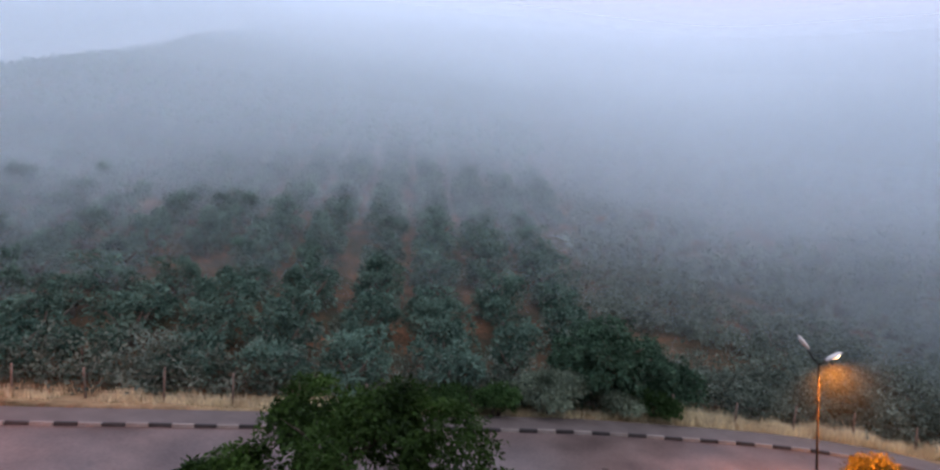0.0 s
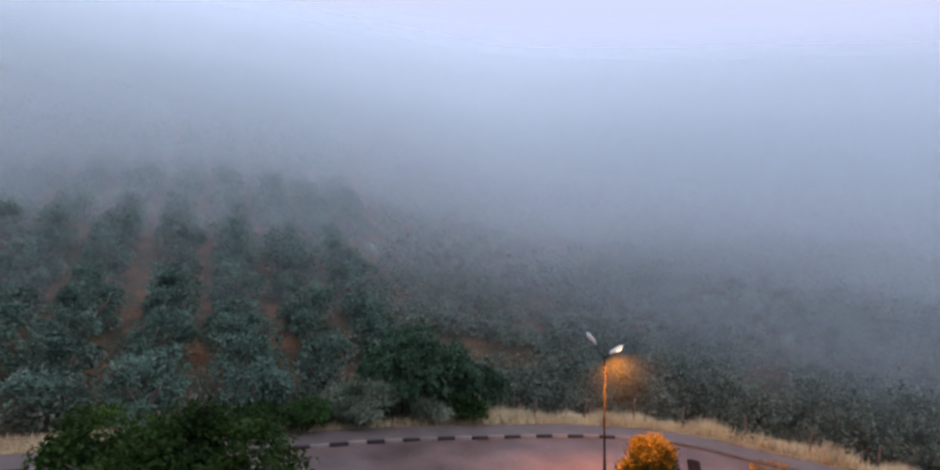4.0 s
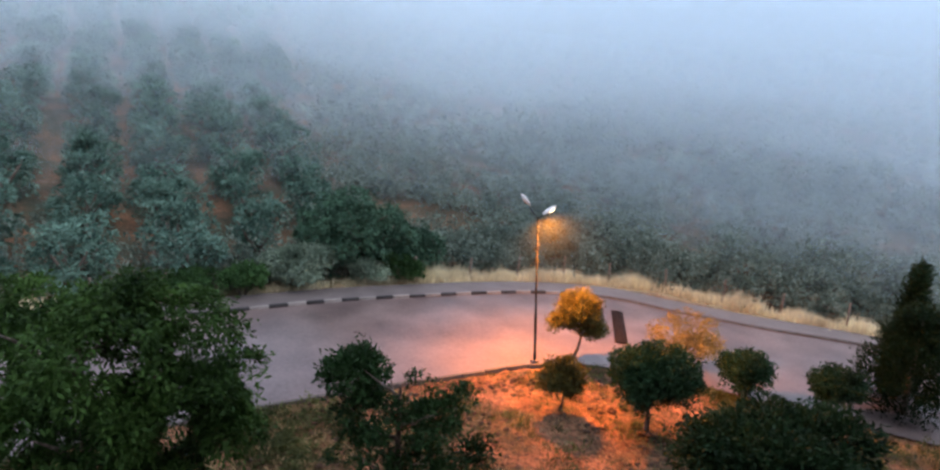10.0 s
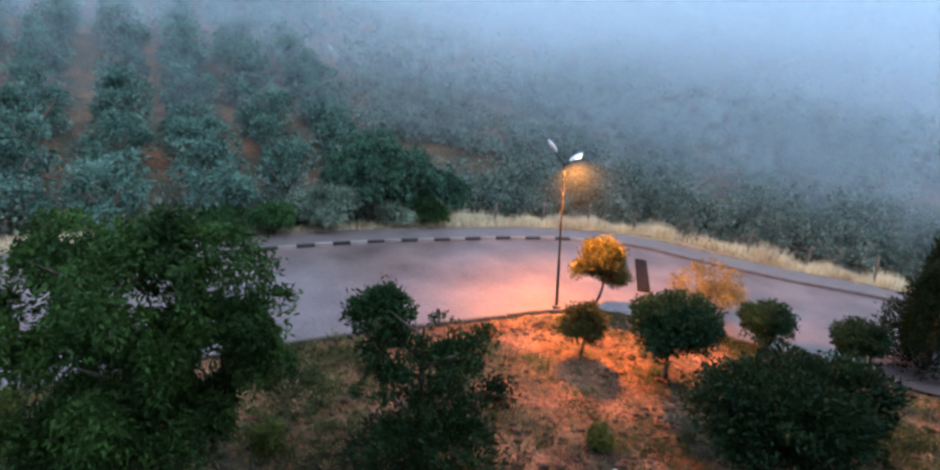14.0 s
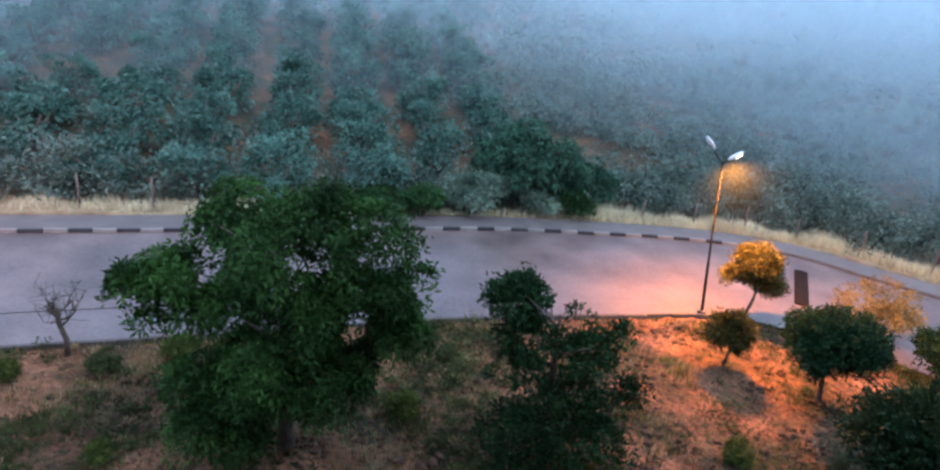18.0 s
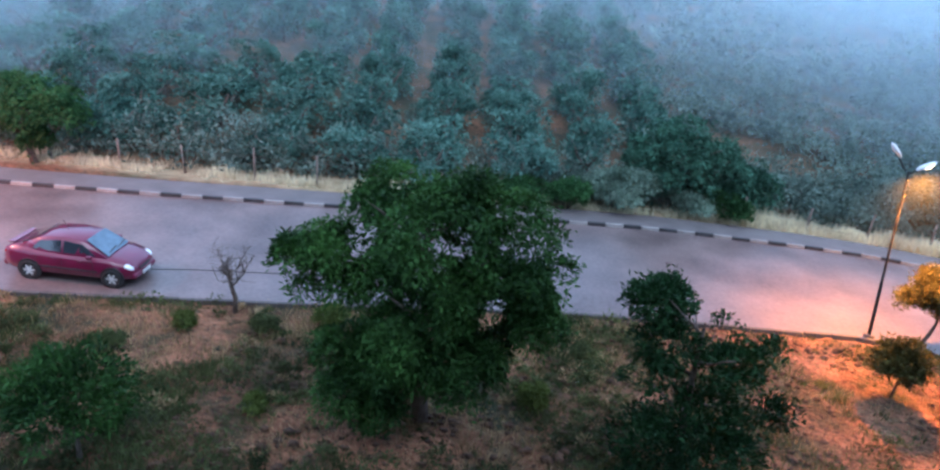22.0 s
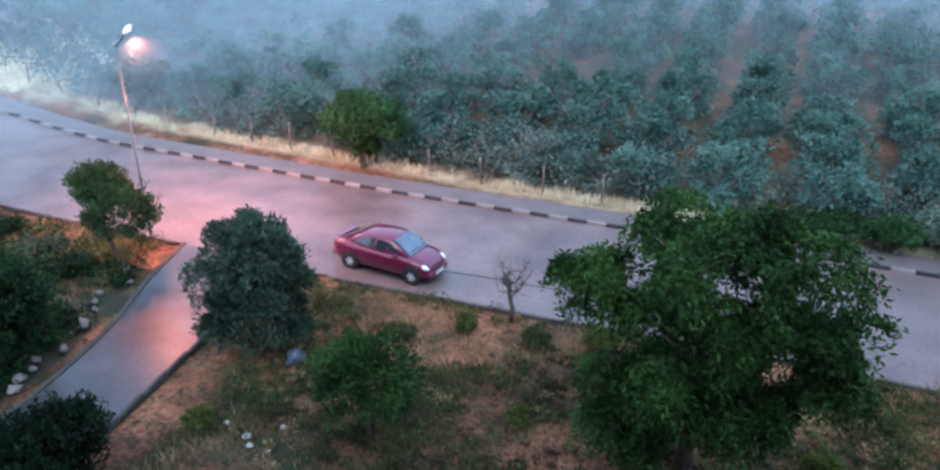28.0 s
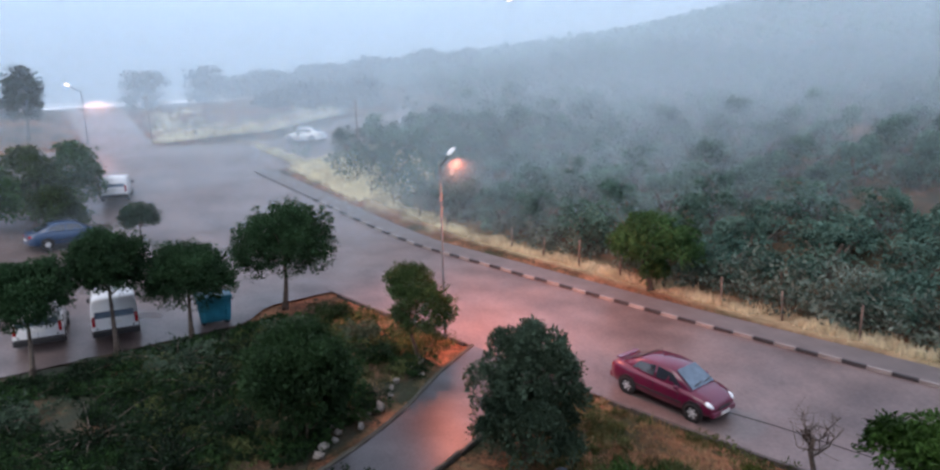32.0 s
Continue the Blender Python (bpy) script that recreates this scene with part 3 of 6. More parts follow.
seam_line = smooth_line([(-12.4, 19.2), (-10.9, 19.66), (-9.0, 20.1), (-6.5, 20.75)], 0.3)
ribbon("road_seam", offset(seam_line, 0.03), offset(seam_line, -0.03), RUBBER, 0.004, "thin dark tar seam in the asphalt", "seam", 1)


# ---- kerbs: blocks laid one by one ----
def kerb(name, line, piece, mats, label, category, width=0.16, rise=0.15, sunk=0.12, span=None):
    s = np.r_[0, np.cumsum(np.hypot(*np.diff(line, axis=0).T))]
    top = thing(name, Matrix(), label, category, kind="structure")
    rng = random.Random(3)
    meshes = []
    for k, mat in enumerate(mats):
        bm = box(bmesh.new(), piece - 0.025, width, rise + sunk, Matrix.Translation((0, 0, (rise - sunk) / 2)), 0.018)
        me = bpy.data.meshes.new("kerb_block")
        bm.to_mesh(me)
        bm.free()
        me.materials.append(mat)
        meshes.append(me)
    for i in range(int(s[-1] / piece)):
        m = (i + 0.5) * piece
        x, y = np.interp(m, s, line[:, 0]), np.interp(m, s, line[:, 1])
        x1, y1 = np.interp(m + 0.2, s, line[:, 0]), np.interp(m + 0.2, s, line[:, 1])
        if span and not span[0] < x < span[1]:
            continue
        ob = new("kerb_block", meshes[i % len(meshes)])
        ob.parent = top
        z = ground(x, y)
        ob.matrix_basis = pose(x, y, z + rng.uniform(-0.02, 0.01), rng.uniform(-2, 2), 2.98, math.degrees(math.atan2(y1 - y, x1 - x)) + rng.uniform(-1.5, 1.5))
    return top


kerb("striped_kerb", offset(FAR_LINE, 0.06), 0.86, (KERB_BLACK, KERB_WHITE), "kerb of alternating black and worn white painted blocks", "kerb", span=(-50, 19.5))
kerb("worn_kerb", offset(FAR_LINE, 0.06), 0.86, (KERB_GREY,), "low worn grey kerb round the bend", "kerb", 0.16, 0.10, span=(19.5, 36))
kerb("garden_kerb", offset(NEAR_LINE, -0.08), 1.0, (KERB_GREY,), "low weathered concrete kerb along the garden", "kerb", 0.14, 0.06, span=(-15.9, 13.2))
kerb("garden_kerb", offset(NEAR_LINE, -0.08), 1.0, (KERB_GREY,), "low weathered concrete kerb along the planted corner", "kerb", 0.14, 0.06, span=(-31.3, -22.2))
kerb("driveway_kerb", offset(PATH_RIGHT, -0.08), 1.0, (MOSSY,), "thin dark wet concrete edging of the driveway", "kerb", 0.12, 0.07)
kerb("driveway_kerb", offset(PATH_LEFT, 0.10), 1.0, (MOSSY,), "mossy concrete edging of the driveway", "kerb", 0.16, 0.06)


# ---- fog banks over the hillside ----
def fog_bank(radius, opacity, ramp, a0, a1, top, thin, name="fog_bank", label="pale drifting fog over the hillside", glow=None):
    """A curtain of fog. thin: its share of density at azimuths -100, -66, -50, -20, 0, 14, 40."""
    az = np.radians(np.arange(a0, a1 + 0.1, 1.5))
    rise = np.r_[np.array([0.0, 0.06, 0.12, 0.2, 0.3, 0.5, 0.75, 1.0]) * ramp, np.linspace(ramp, top, 9)[1:]]
    verts, faces, dens = [], [], []
    for i, a in enumerate(az):
        r = radius * (1 + 0.05 * math.sin(3.1 * a + radius) + 0.03 * math.sin(7.3 * a + 2 * radius))
        lean = 0.5 if glow else 1.25
        deg = math.degrees(a)
        if glow:
            r = radius
        x, y = r * math.sin(a), r * math.cos(a) + 6
        g = ground(x, y)
        low = ramp * float(np.interp(deg, (-72, -56, -24, -4), (0.25, 0.3, 0.3, 0.35) if glow else (0.25, 1.0, 1.0, 1.0)))
        edge = min(1.0, i / 8, (len(az) - 1 - i) / 8) * float(np.interp(deg, (-100, -66, -50, -20, 0, 14, 40), thin))
        for h in rise:
            verts.append((x * (1 + lean * h / r), y * (1 + lean * h / r), g + h))
            t, u = min(1.0, h / low), min(1.0, (top - h) / (0.6 * top))
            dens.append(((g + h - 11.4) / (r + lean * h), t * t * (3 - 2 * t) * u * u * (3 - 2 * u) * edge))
    m = len(rise)
    for i in range(len(az) - 1):
        for k in range(m - 1):
            a = i * m + k
            faces.append((a, a + m, a + m + 1, a + 1))
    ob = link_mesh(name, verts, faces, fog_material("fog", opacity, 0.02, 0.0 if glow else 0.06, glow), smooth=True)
    uv = ob.data.uv_layers.new(name="density")
    for loop in ob.data.loops:
        uv.data[loop.index].uv = dens[loop.vertex_index]
    return tagged(ob, label, "fog", kind="structure" if glow else "stuff")


fog_bank(37, 0.12, 3.0, -105, 78, 17, (0.1, 0.8, 1.0, 0.6, 0.45, 0.6, 1.0))
fog_bank(46, 0.12, 3.6, -110, 80, 21, (0.2, 1.15, 1.6, 1.1, 0.85, 0.9, 1.3))
fog_bank(55, 0.12, 4.0, -112, 80, 25, (0.8, 1.2, 1.8, 1.5, 1.2, 1.2, 1.5))
fog_bank(64, 0.13, 4.8, -115, 82, 29, (1.2, 1.5, 1.9, 1.5, 1.4, 1.4, 1.5))
fog_bank(73, 0.13, 5.4, -118, 84, 33, (1.5, 1.5, 1.6, 1.5, 1.5, 1.6, 1.7))
fog_bank(84, 0.14, 6.0, -120, 86, 38, (2.0, 1.8, 1.2, 1.3, 1.7, 1.8, 1.8))
fog_bank(97, 0.15, 7.0, -124, 92, 43, (2.3, 2.1, 1.5, 1.7, 2.0, 2.0, 2.0))
fog_bank(115, 0.17, 8.5, -128, 98, 50, (2.6, 2.4, 2.1, 2.3, 2.3, 2.3, 2.2))
fog_bank(140, 0.21, 10.0, -135, 110, 46, (3.6, 3.4, 3.4, 3.6, 3.6, 3.2, 3.0))
# self-lit shell: the brightness of far fog is emitted, not received
fog_bank(178, 1.0, 26, -150, 140, 420, (1.0,) * 7, "backdrop", "glowing backdrop standing in for bright fog that closes the distance", (1.65, 2.05, 2.7))


def fog_glow(place, size, opacity, label):
    """A wisp of fog hanging behind a lit lamp, which lights it."""
    c = Vector(place)
    away = Vector((c.x, c.y, 0)).normalized()
    side = away.cross(Vector((0, 0, 1)))
    verts, dens, faces = [c + away * 0.3], [1.0], []
    seg, rings = 32, (0.05, 0.1, 0.17, 0.26, 0.38, 0.52, 0.7, 0.85, 1.0)
    for r in rings:
        for k in range(seg):
            a = 2 * math.pi * k / seg
            verts.append(c + away * (0.3 + 0.3 * r) + (side * math.cos(a) + Vector((0, 0, 1)) * math.sin(a)) * size * r)
            dens.append((1 - r) ** 1.8)
    for k in range(seg):
        faces.append((0, 1 + k, 1 + (k + 1) % seg))
        for q in range(len(rings) - 1):
            a, b = 1 + q * seg + k, 1 + q * seg + (k + 1) % seg
            faces.append((a, a + seg, b + seg, b))
    ob = link_mesh("fog_wisp", verts, faces, fog_material("lamp_fog", opacity, 0.4, 0.2), smooth=True)
    uv = ob.data.uv_layers.new(name="density")
    for loop in ob.data.loops:
        uv.data[loop.index].uv = (0.5, dens[loop.vertex_index])
    return tagged(ob, label, "fog", kind="stuff")


fog_glow((12.8, 22.75, 5.85), 4.6, 0.012, "wisp of fog glowing orange round the street lamp")
fog_glow((-23.9, 16.2, 9.25), 2.8, 0.010, "wisp of fog glowing orange round the driveway lamp")
fog_glow((-71.2, 8.6, 12.6), 6.5, 0.006, "wisp of fog glowing pink round the far lamp")
fog_glow((-69.9, 56.3, 18.0), 3.0, 0.10, "wisp of fog round the distant lamp")


# ---- the plain wall of the building from which the camera looks out ----
bm_ = box(bmesh.new(), 44.0, 0.4, 30.0, Matrix.Translation((11.5, -1.1, 14.0)))
tagged(part("wall_building", bm_, PLASTER), "plain rendered wall of an apartment building", "wall", kind="structure")

# ---- plants ----
def trunk_and_limbs(rng, parent, height, radius, reach, limbs, mat=BARK, lean=(0, 0), start=0.35):
    """A tapered, slightly bent trunk with limbs that part from it."""
    bend = rng.normal(0, 0.04, 2) * height
    pts = [(lean[0] * t * height + bend[0] * math.sin(3 * t), lean[1] * t * height + bend[1] * math.sin(2.5 * t), t * height - 0.15 * (t == 0)) for t in np.linspace(0, 1, 7)]
    tubes("trunk", [(pts, [radius * (1.25 if i == 0 else 1 - 0.75 * i / 6) for i in range(7)])], mat, parent, sides=8)
    for k in range(limbs):
        t = start + (1 - start) * k / max(1, limbs)
        base = Vector(pts[0]).lerp(Vector(pts[-1]), t)
        i = int(t * 6)
        base = Vector(pts[i]).lerp(Vector(pts[min(i + 1, 6)]), t * 6 - i)
        a = k * 2.4 + rng.uniform(-0.4, 0.4)
        out = Vector((math.cos(a), math.sin(a), rng.uniform(0.35, 0.9)))
        ln = reach * rng.uniform(0.65, 1.0)
        q = [base + out * ln * s + Vector((0, 0, 0.12 * ln * s * s)) + Vector(rng.normal(0, 0.03 * ln, 3)) * (s > 0) for s in (0, 0.35, 0.7, 1.0)]
        r0 = radius * (0.62 - 0.3 * t)
        tubes("limb", [(q, [r0, r0 * 0.7, r0 * 0.45, r0 * 0.15])], mat, parent, sides=5)
    return pts


def lobed(blobs, seed, lobes=6, size=0.48):
    """Each crown form with smaller lobes that stand out of it."""
    rng = np.random.default_rng(seed)
    out = [(c, tuple(q * 0.85 for q in r), share * 0.45) for c, r, share in blobs]
    for c, r, share in blobs:
        for _ in range(lobes):
            d = rng.normal(0, 1, 3)
            d[2] = abs(d[2]) * 0.8 if rng.random() < 0.75 else -0.4
            d /= np.linalg.norm(d)
            k = size * rng.uniform(0.65, 1.25)
            out.append((tuple(np.array(c) + d * r * 0.85), tuple(q * k for q in (r[0], r[1], max(r[2], 0.5 * r[0]))), share * 0.65 / lobes))
    return out


def broad_tree(x, y, seed, height, blobs, mat, label, category="tree", clumps=420, per=20, clump=0.5, leaf=(0.22, 0.09), droop=0.35, trunk=0.16, limbs=7, reach=2.0, trunk_top=0.75, turn=0.0, shell=0.62, name="tree", lean=(0, 0), bark=BARK, sprays=False):
    rng = np.random.default_rng(seed)
    top = thing(name, at(x, y, turn), label, category)
    trunk_and_limbs(rng, top, height * trunk_top, trunk, reach, limbs, bark, lean)
    (spray_crown if sprays else crown)(rng, top, mat, blobs, clumps, per, clump, leaf[0], leaf[1], droop, shell)
    return top


def shrub(x, y, seed, w, h, mat, label, category="shrub", clumps=160, per=18, clump=0.3, leaf=(0.14, 0.05), name="shrub", base=0.1, droop=0.0):
    """A rounded bush, leafy to near the ground, on a few short stems."""
    rng = np.random.default_rng(seed)
    top = thing(name, at(x, y), label, category)
    stems = []
    for k in range(5):
        a = 2 * math.pi * k / 5 + rng.uniform(-0.3, 0.3)
        stems.append(([(0.05 * math.cos(a), 0.05 * math.sin(a), -0.1), (0.2 * w * math.cos(a), 0.2 * w * math.sin(a), 0.35 * h), (0.3 * w * math.cos(a), 0.3 * w * math.sin(a), 0.7 * h)], [0.05, 0.035, 0.012]))
    tubes("stems", stems, BARK, top, sides=5)
    r = (w / 2, w / 2, h * (1 - base) / 2)
    mid = h * (base + (1 - base) / 2)
    blobs = [((0, 0, mid), tuple(q * 0.9 for q in r), 5)]
    for k in range(4):
        a = rng.uniform(0, 6.28)
        blobs.append(((0.28 * w * math.cos(a), 0.28 * w * math.sin(a), mid + rng.uniform(-0.12, 0.25) * h), tuple(q * 0.55 for q in r), 1.4))
    crown(rng, top, mat, blobs, int(clumps * 1.5), int(per * 1.3), clump, leaf[0], leaf[1] * 1.15, droop, 0.5)
    return top


def sprawl(x, y, seed, w, h, mat, label, name):
    """A low plant of arching sprays that spread from one root, uneven, with earth showing between."""
    rng = np.random.default_rng(seed)
    top = thing(name, at(x, y), label, "shrub")
    stems, spots, outs = [], [], []
    for k in range(15):
        a = k * 2.4 + rng.uniform(-0.5, 0.5)
        reach, rise = w / 2 * rng.uniform(0.45, 1.15), h * rng.uniform(0.4, 1.1)
        d = Vector((math.cos(a), math.sin(a), 0))
        pts = [d * reach * q + Vector((0, 0, rise * (2.2 * q - 1.4 * q * q) - 0.03 * (q == 0))) for q in (0, 0.35, 0.7, 1.0)]
        stems.append((pts, [0.025, 0.018, 0.012, 0.005]))
        for q in np.linspace(0.15, 1.0, 52):
            p = d * reach * q + Vector((0, 0, rise * (2.2 * q - 1.4 * q * q)))
            spots.append(np.array(p) + rng.normal(0, (0.12 + 0.1 * q) * (w / 2.4) ** 0.5, 3) * (1, 1, 0.55))
            outs.append((d.x, d.y, 0.5))
    tubes("stems", stems, BARK, top, sides=4)
    v, f = leaves(rng, np.repeat(np.array(spots), 3, 0) + rng.normal(0, 0.05, (3 * len(spots), 3)), np.repeat(np.array(outs), 3, 0), 0.17, 0.05, 0, 0.5)
    link_mesh("crown", v.tolist(), f.tolist(), mat, top)
    return top


def stone_pine(x, y, seed, height, w, thick, label, mat=LEAF_PINE, lean=(0, 0), trunk=0.11, clumps=230, name="pine_tree", extra=()):
    """An umbrella of needles on a bare trunk."""
    rng = np.random.default_rng(seed)
    top = thing(name, at(x, y), label, "pine tree")
    th = height - thick * 0.55
    pts = trunk_and_limbs(rng, top, th, trunk, w * 0.36, 6, BARK, lean, 0.62)
    cx, cy = pts[-1][0], pts[-1][1]
    cz = height - thick / 2
    blobs = [((cx, cy, cz), (w / 2 * 0.92, w / 2 * 0.92, thick / 2), 5)]
    for k in range(5):
        a = k * 1.26 + rng.uniform(-0.4, 0.4)
        blobs.append(((cx + 0.28 * w * math.cos(a), cy + 0.28 * w * math.sin(a), cz + rng.uniform(-0.15, 0.2) * thick), (w * 0.25, w * 0.25, thick * 0.33), 1.2))
    blobs += list(extra)
    crown(rng, top, mat, blobs, int(clumps * 1.6), 46, 0.36, 0.15, 0.038, -0.2, 0.5, jitter=0.8)
    return top


def conifer(x, y, seed, height, w, label, mat=LEAF_CONIFER, clumps=300, name="conifer", tip=0.08, belly=0.25):
    """A spire: widest low down, narrowing to a tip."""
    rng = np.random.default_rng(seed)
    top = thing(name, at(x, y), label, "conifer")
    tubes("trunk", [([(0, 0, -0.15), (0, 0, height * 0.5), (0, 0, height * 0.95)], [0.14, 0.08, 0.02])], BARK, top, sides=7)
    clumps *= 2
    t = rng.uniform(0.03, 1, clumps) ** 0.85
    prof = np.where(t < belly, 0.75 + 0.25 * t / belly, tip + (1 - tip) * ((1 - t) / (1 - belly)) ** 0.9)
    a = rng.uniform(0, 2 * math.pi, clumps)
    rr = w / 2 * prof * rng.uniform(0.35, 1.05, clumps)
    mid = np.c_[np.cos(a) * rr, np.sin(a) * rr, t * height]
    d = np.c_[np.cos(a), np.sin(a), np.full(clumps, 0.7)]
    per = 22
    p = np.repeat(mid, per, 0) + rng.normal(0, 0.14, (clumps * per, 3)) * (1, 1, 1.3)
    v, f = leaves(rng, p, np.repeat(d, per, 0), 0.2, 0.05, 0, 0.45)
    link_mesh("crown", v.tolist(), f.tolist(), mat, top)
    return top


# the garden in front of the building
broad_tree(-2.2, 13.6, 11, 6.9, lobed([((0.3, 0, 5.2), (2.2, 2.1, 1.15), 6), ((-2.3, 0, 4.5), (1.0, 0.8, 0.4), 1.4), ((-2.7, 0, 3.8), (0.3, 0.3, 0.5), 0.3), ((-1.1, 0, 3.9), (1.0, 1.3, 0.9), 2), ((2.0, 0.1, 4.2), (1.2, 1.2, 0.5), 1.8), ((2.6, 0, 3.2), (0.85, 0.9, 0.7), 1.4),
           ((-1.2, -0.3, 1.9), (1.2, 1.3, 1.2), 2.4), ((1.0, -0.2, 2.0), (1.3, 1.3, 1.1), 2.4), ((0.3, -0.3, 3.2), (1.4, 1.4, 1.2), 2.6), ((-1.0, -0.8, 0.9), (0.7, 0.7, 0.6), 0.7)], 71),
           LEAF_BIG, "large leafy green tree with drooping pinnate leaves", clumps=950, per=58, clump=0.38, leaf=(0.145, 0.052), droop=0.22, trunk=0.2, limbs=9, reach=2.3, shell=0.62, name="broadleaf_tree", sprays=True)
broad_tree(4.0, 12.9, 12, 5.6, [((-1.0, 0.2, 4.6), (0.66, 0.66, 0.52), 2.0), ((-0.75, 0, 3.75), (0.75, 0.7, 0.5), 1.3), ((0.35, 0, 3.2), (0.6, 0.7, 0.4), 1.0), ((1.0, 0.1, 3.3), (0.5, 0.5, 0.4), 0.7), ((0.35, 0.1, 4.25), (0.2, 0.2, 0.3), 0.2), ((1.5, 0.0, 3.85), (0.2, 0.2, 0.22), 0.2), ((-0.9, 0.0, 2.9), (0.6, 0.6, 0.5), 0.8), ((0.2, -0.3, 1.9), (1.3, 1.3, 0.9), 3.0), ((0.8, -0.2, 1.0), (1.05, 1.1, 0.8), 2.3), ((-0.8, -0.2, 1.0), (0.95, 1.0, 0.9), 1.8), ((1.9, 0, 2.2), (0.45, 0.4, 0.3), 0.5)],
           LEAF_RAGGED, "ragged dark conifer with a rounded top", "conifer", clumps=300, per=34, clump=0.36, leaf=(0.15, 0.045), droop=-0.1, trunk=0.13, limbs=8, reach=1.4, name="ragged_conifer")
stone_pine(13.85, 21.8, 13, 3.0, 1.55, 1.5, "young pine lit orange by the street lamp", LEAF_LAMPLIT, (0.06, 0.0), 0.08, 150, "young_pine", extra=[((0.95, 0.1, 1.4), (0.6, 0.5, 0.38), 2.6), ((-0.65, 0, 1.9), (0.45, 0.45, 0.35), 1.6), ((0.3, 0, 2.7), (0.5, 0.5, 0.4), 1.2)])
stone_pine(11.35, 18.2, 14, 1.95, 1.35, 1.3, "small young pine beside bare orange earth", LEAF_LAMPLIT, (0.05, 0), 0.05, 70, "young_pine")
stone_pine(13.6, 16.3, 15, 3.1, 2.9, 2.1, "round-headed pine with a short trunk", LEAF_PINE, (0.0, 0), 0.1, 200, "pine_tree")
shrub(19.0, 21.4, 16, 3.3, 2.0, LEAF_FEATHER, "feathery yellow shrub lit by the street lamp", clumps=90, per=16, clump=0.4, leaf=(0.2, 0.025))
shrub(19.3, 17.9, 17, 2.1, 1.95, LEAF_PINE, "clipped round dark green bush", "bush", 170, 26, 0.24, (0.11, 0.04), name="round_bush")
shrub(21.8, 16.0, 18, 2.1, 1.95, LEAF_PINE, "clipped round dark green bush near the cypress", "bush", 170, 26, 0.24, (0.11, 0.04), name="round_bush")
shrub(13.6, 11.4, 19, 4.6, 3.5, LEAF_CONIFER, "large dense dark green bush", "bush", 420, 22, 0.4, (0.18, 0.05), name="large_bush")
conifer(26.3, 16.7, 20, 5.4, 1.7, "slender dark cypress at the bend", name="cypress")
conifer(25.0, 15.4, 21, 4.1, 3.9, "wide dark conifer beside the cypress", clumps=420, tip=0.3, belly=0.4)
broad_tree(-14.0, 11.8, 22, 4.4, lobed([((0, 0, 2.2), (1.6, 1.6, 1.6), 5), ((0, 0, 1.0), (1.5, 1.5, 0.9), 2.6), ((0.35, 0.2, 3.5), (0.9, 0.9, 0.7), 1.5), ((-0.6, 0, 1.7), (1.1, 1.1, 1.1), 1.2), ((0.6, 0, 1.5), (1.0, 1.0, 1.0), 1.2)], 72, 9, 0.34),
           LEAF_GREY, "dense grey-green evergreen tree at the driveway", clumps=680, per=32, clump=0.3, leaf=(0.15, 0.05), droop=-0.3, trunk=0.12, limbs=6, reach=1.2, trunk_top=0.6, shell=0.62, name="evergreen_tree", sprays=True)
broad_tree(-9.0, 10.5, 23, 2.75, [((0, 0, 1.75), (1.35, 1.35, 0.85), 4), ((-0.5, 0, 1.3), (0.8, 0.8, 0.6), 1), ((0.5, 0.2, 1.4), (0.8, 0.8, 0.6), 1)],
           LEAF_BIG, "small bushy tree on dry earth", clumps=190, per=20, clump=0.34, leaf=(0.15, 0.045), droop=-0.2, trunk=0.06, limbs=6, reach=1.0, trunk_top=0.6, name="small_tree")
shrub(-18.9, 7.0, 24, 3.5, 3.4, LEAF_CONIFER, "dense dark green bush above the rocks", "bush", 380, 30, 0.34, (0.14, 0.04), name="large_bush")
shrub(-13.4, 4.9, 25, 3.3, 1.95, LEAF_DARK, "clipped dark bush at the driveway", "bush", 300, 30, 0.28, (0.11, 0.038), name="round_bush")
broad_tree(-22.0, 13.0, 26, 3.7, [((-0.5, 0, 3.0), (0.95, 0.95, 0.75), 2), ((0.35, 0, 2.1), (1.25, 1.25, 0.95), 3), ((-1.2, 0, 2.5), (0.4, 0.4, 0.3), 0.4)],
           LEAF_BRONZE, "two-headed pine at the driveway corner", "pine tree", clumps=330, per=24, clump=0.3, leaf=(0.17, 0.035), droop=-0.2, trunk=0.08, limbs=5, reach=0.9, trunk_top=0.75, name="pine_tree")
stone_pine(-30.9, 10.8, 27, 4.9, 5.0, 3.6, "umbrella-shaped stone pine by the parking area", LEAF_PINE, (0.02, 0), 0.15, 330, "stone_pine")
stone_pine(-29.6, 6.2, 28, 4.0, 4.0, 2.8, "umbrella-shaped stone pine beside the container", LEAF_PINE, (0, 0.03), 0.12, 250, "stone_pine")
stone_pine(-29.3, 3.3, 29, 4.95, 3.0, 2.6, "umbrella-shaped stone pine before a parked van", LEAF_PINE, (-0.03, 0), 0.11, 230, "stone_pine")
stone_pine(-28.8, 0.4, 30, 4.3, 3.3, 2.5, "umbrella-shaped stone pine before a parked van", LEAF_PINE, (0, 0), 0.11, 230, "stone_pine")
stone_pine(-44.2, 6.9, 31, 2.7, 2.3, 1.6, "small pine beside the parking area", LEAF_PINE, (0, 0), 0.08, 70, "pine_tree")
sprawl(-24.5, 9.3, 32, 4.4, 0.8, LEAF_CONIFER, "low spreading blue-green juniper", "juniper")
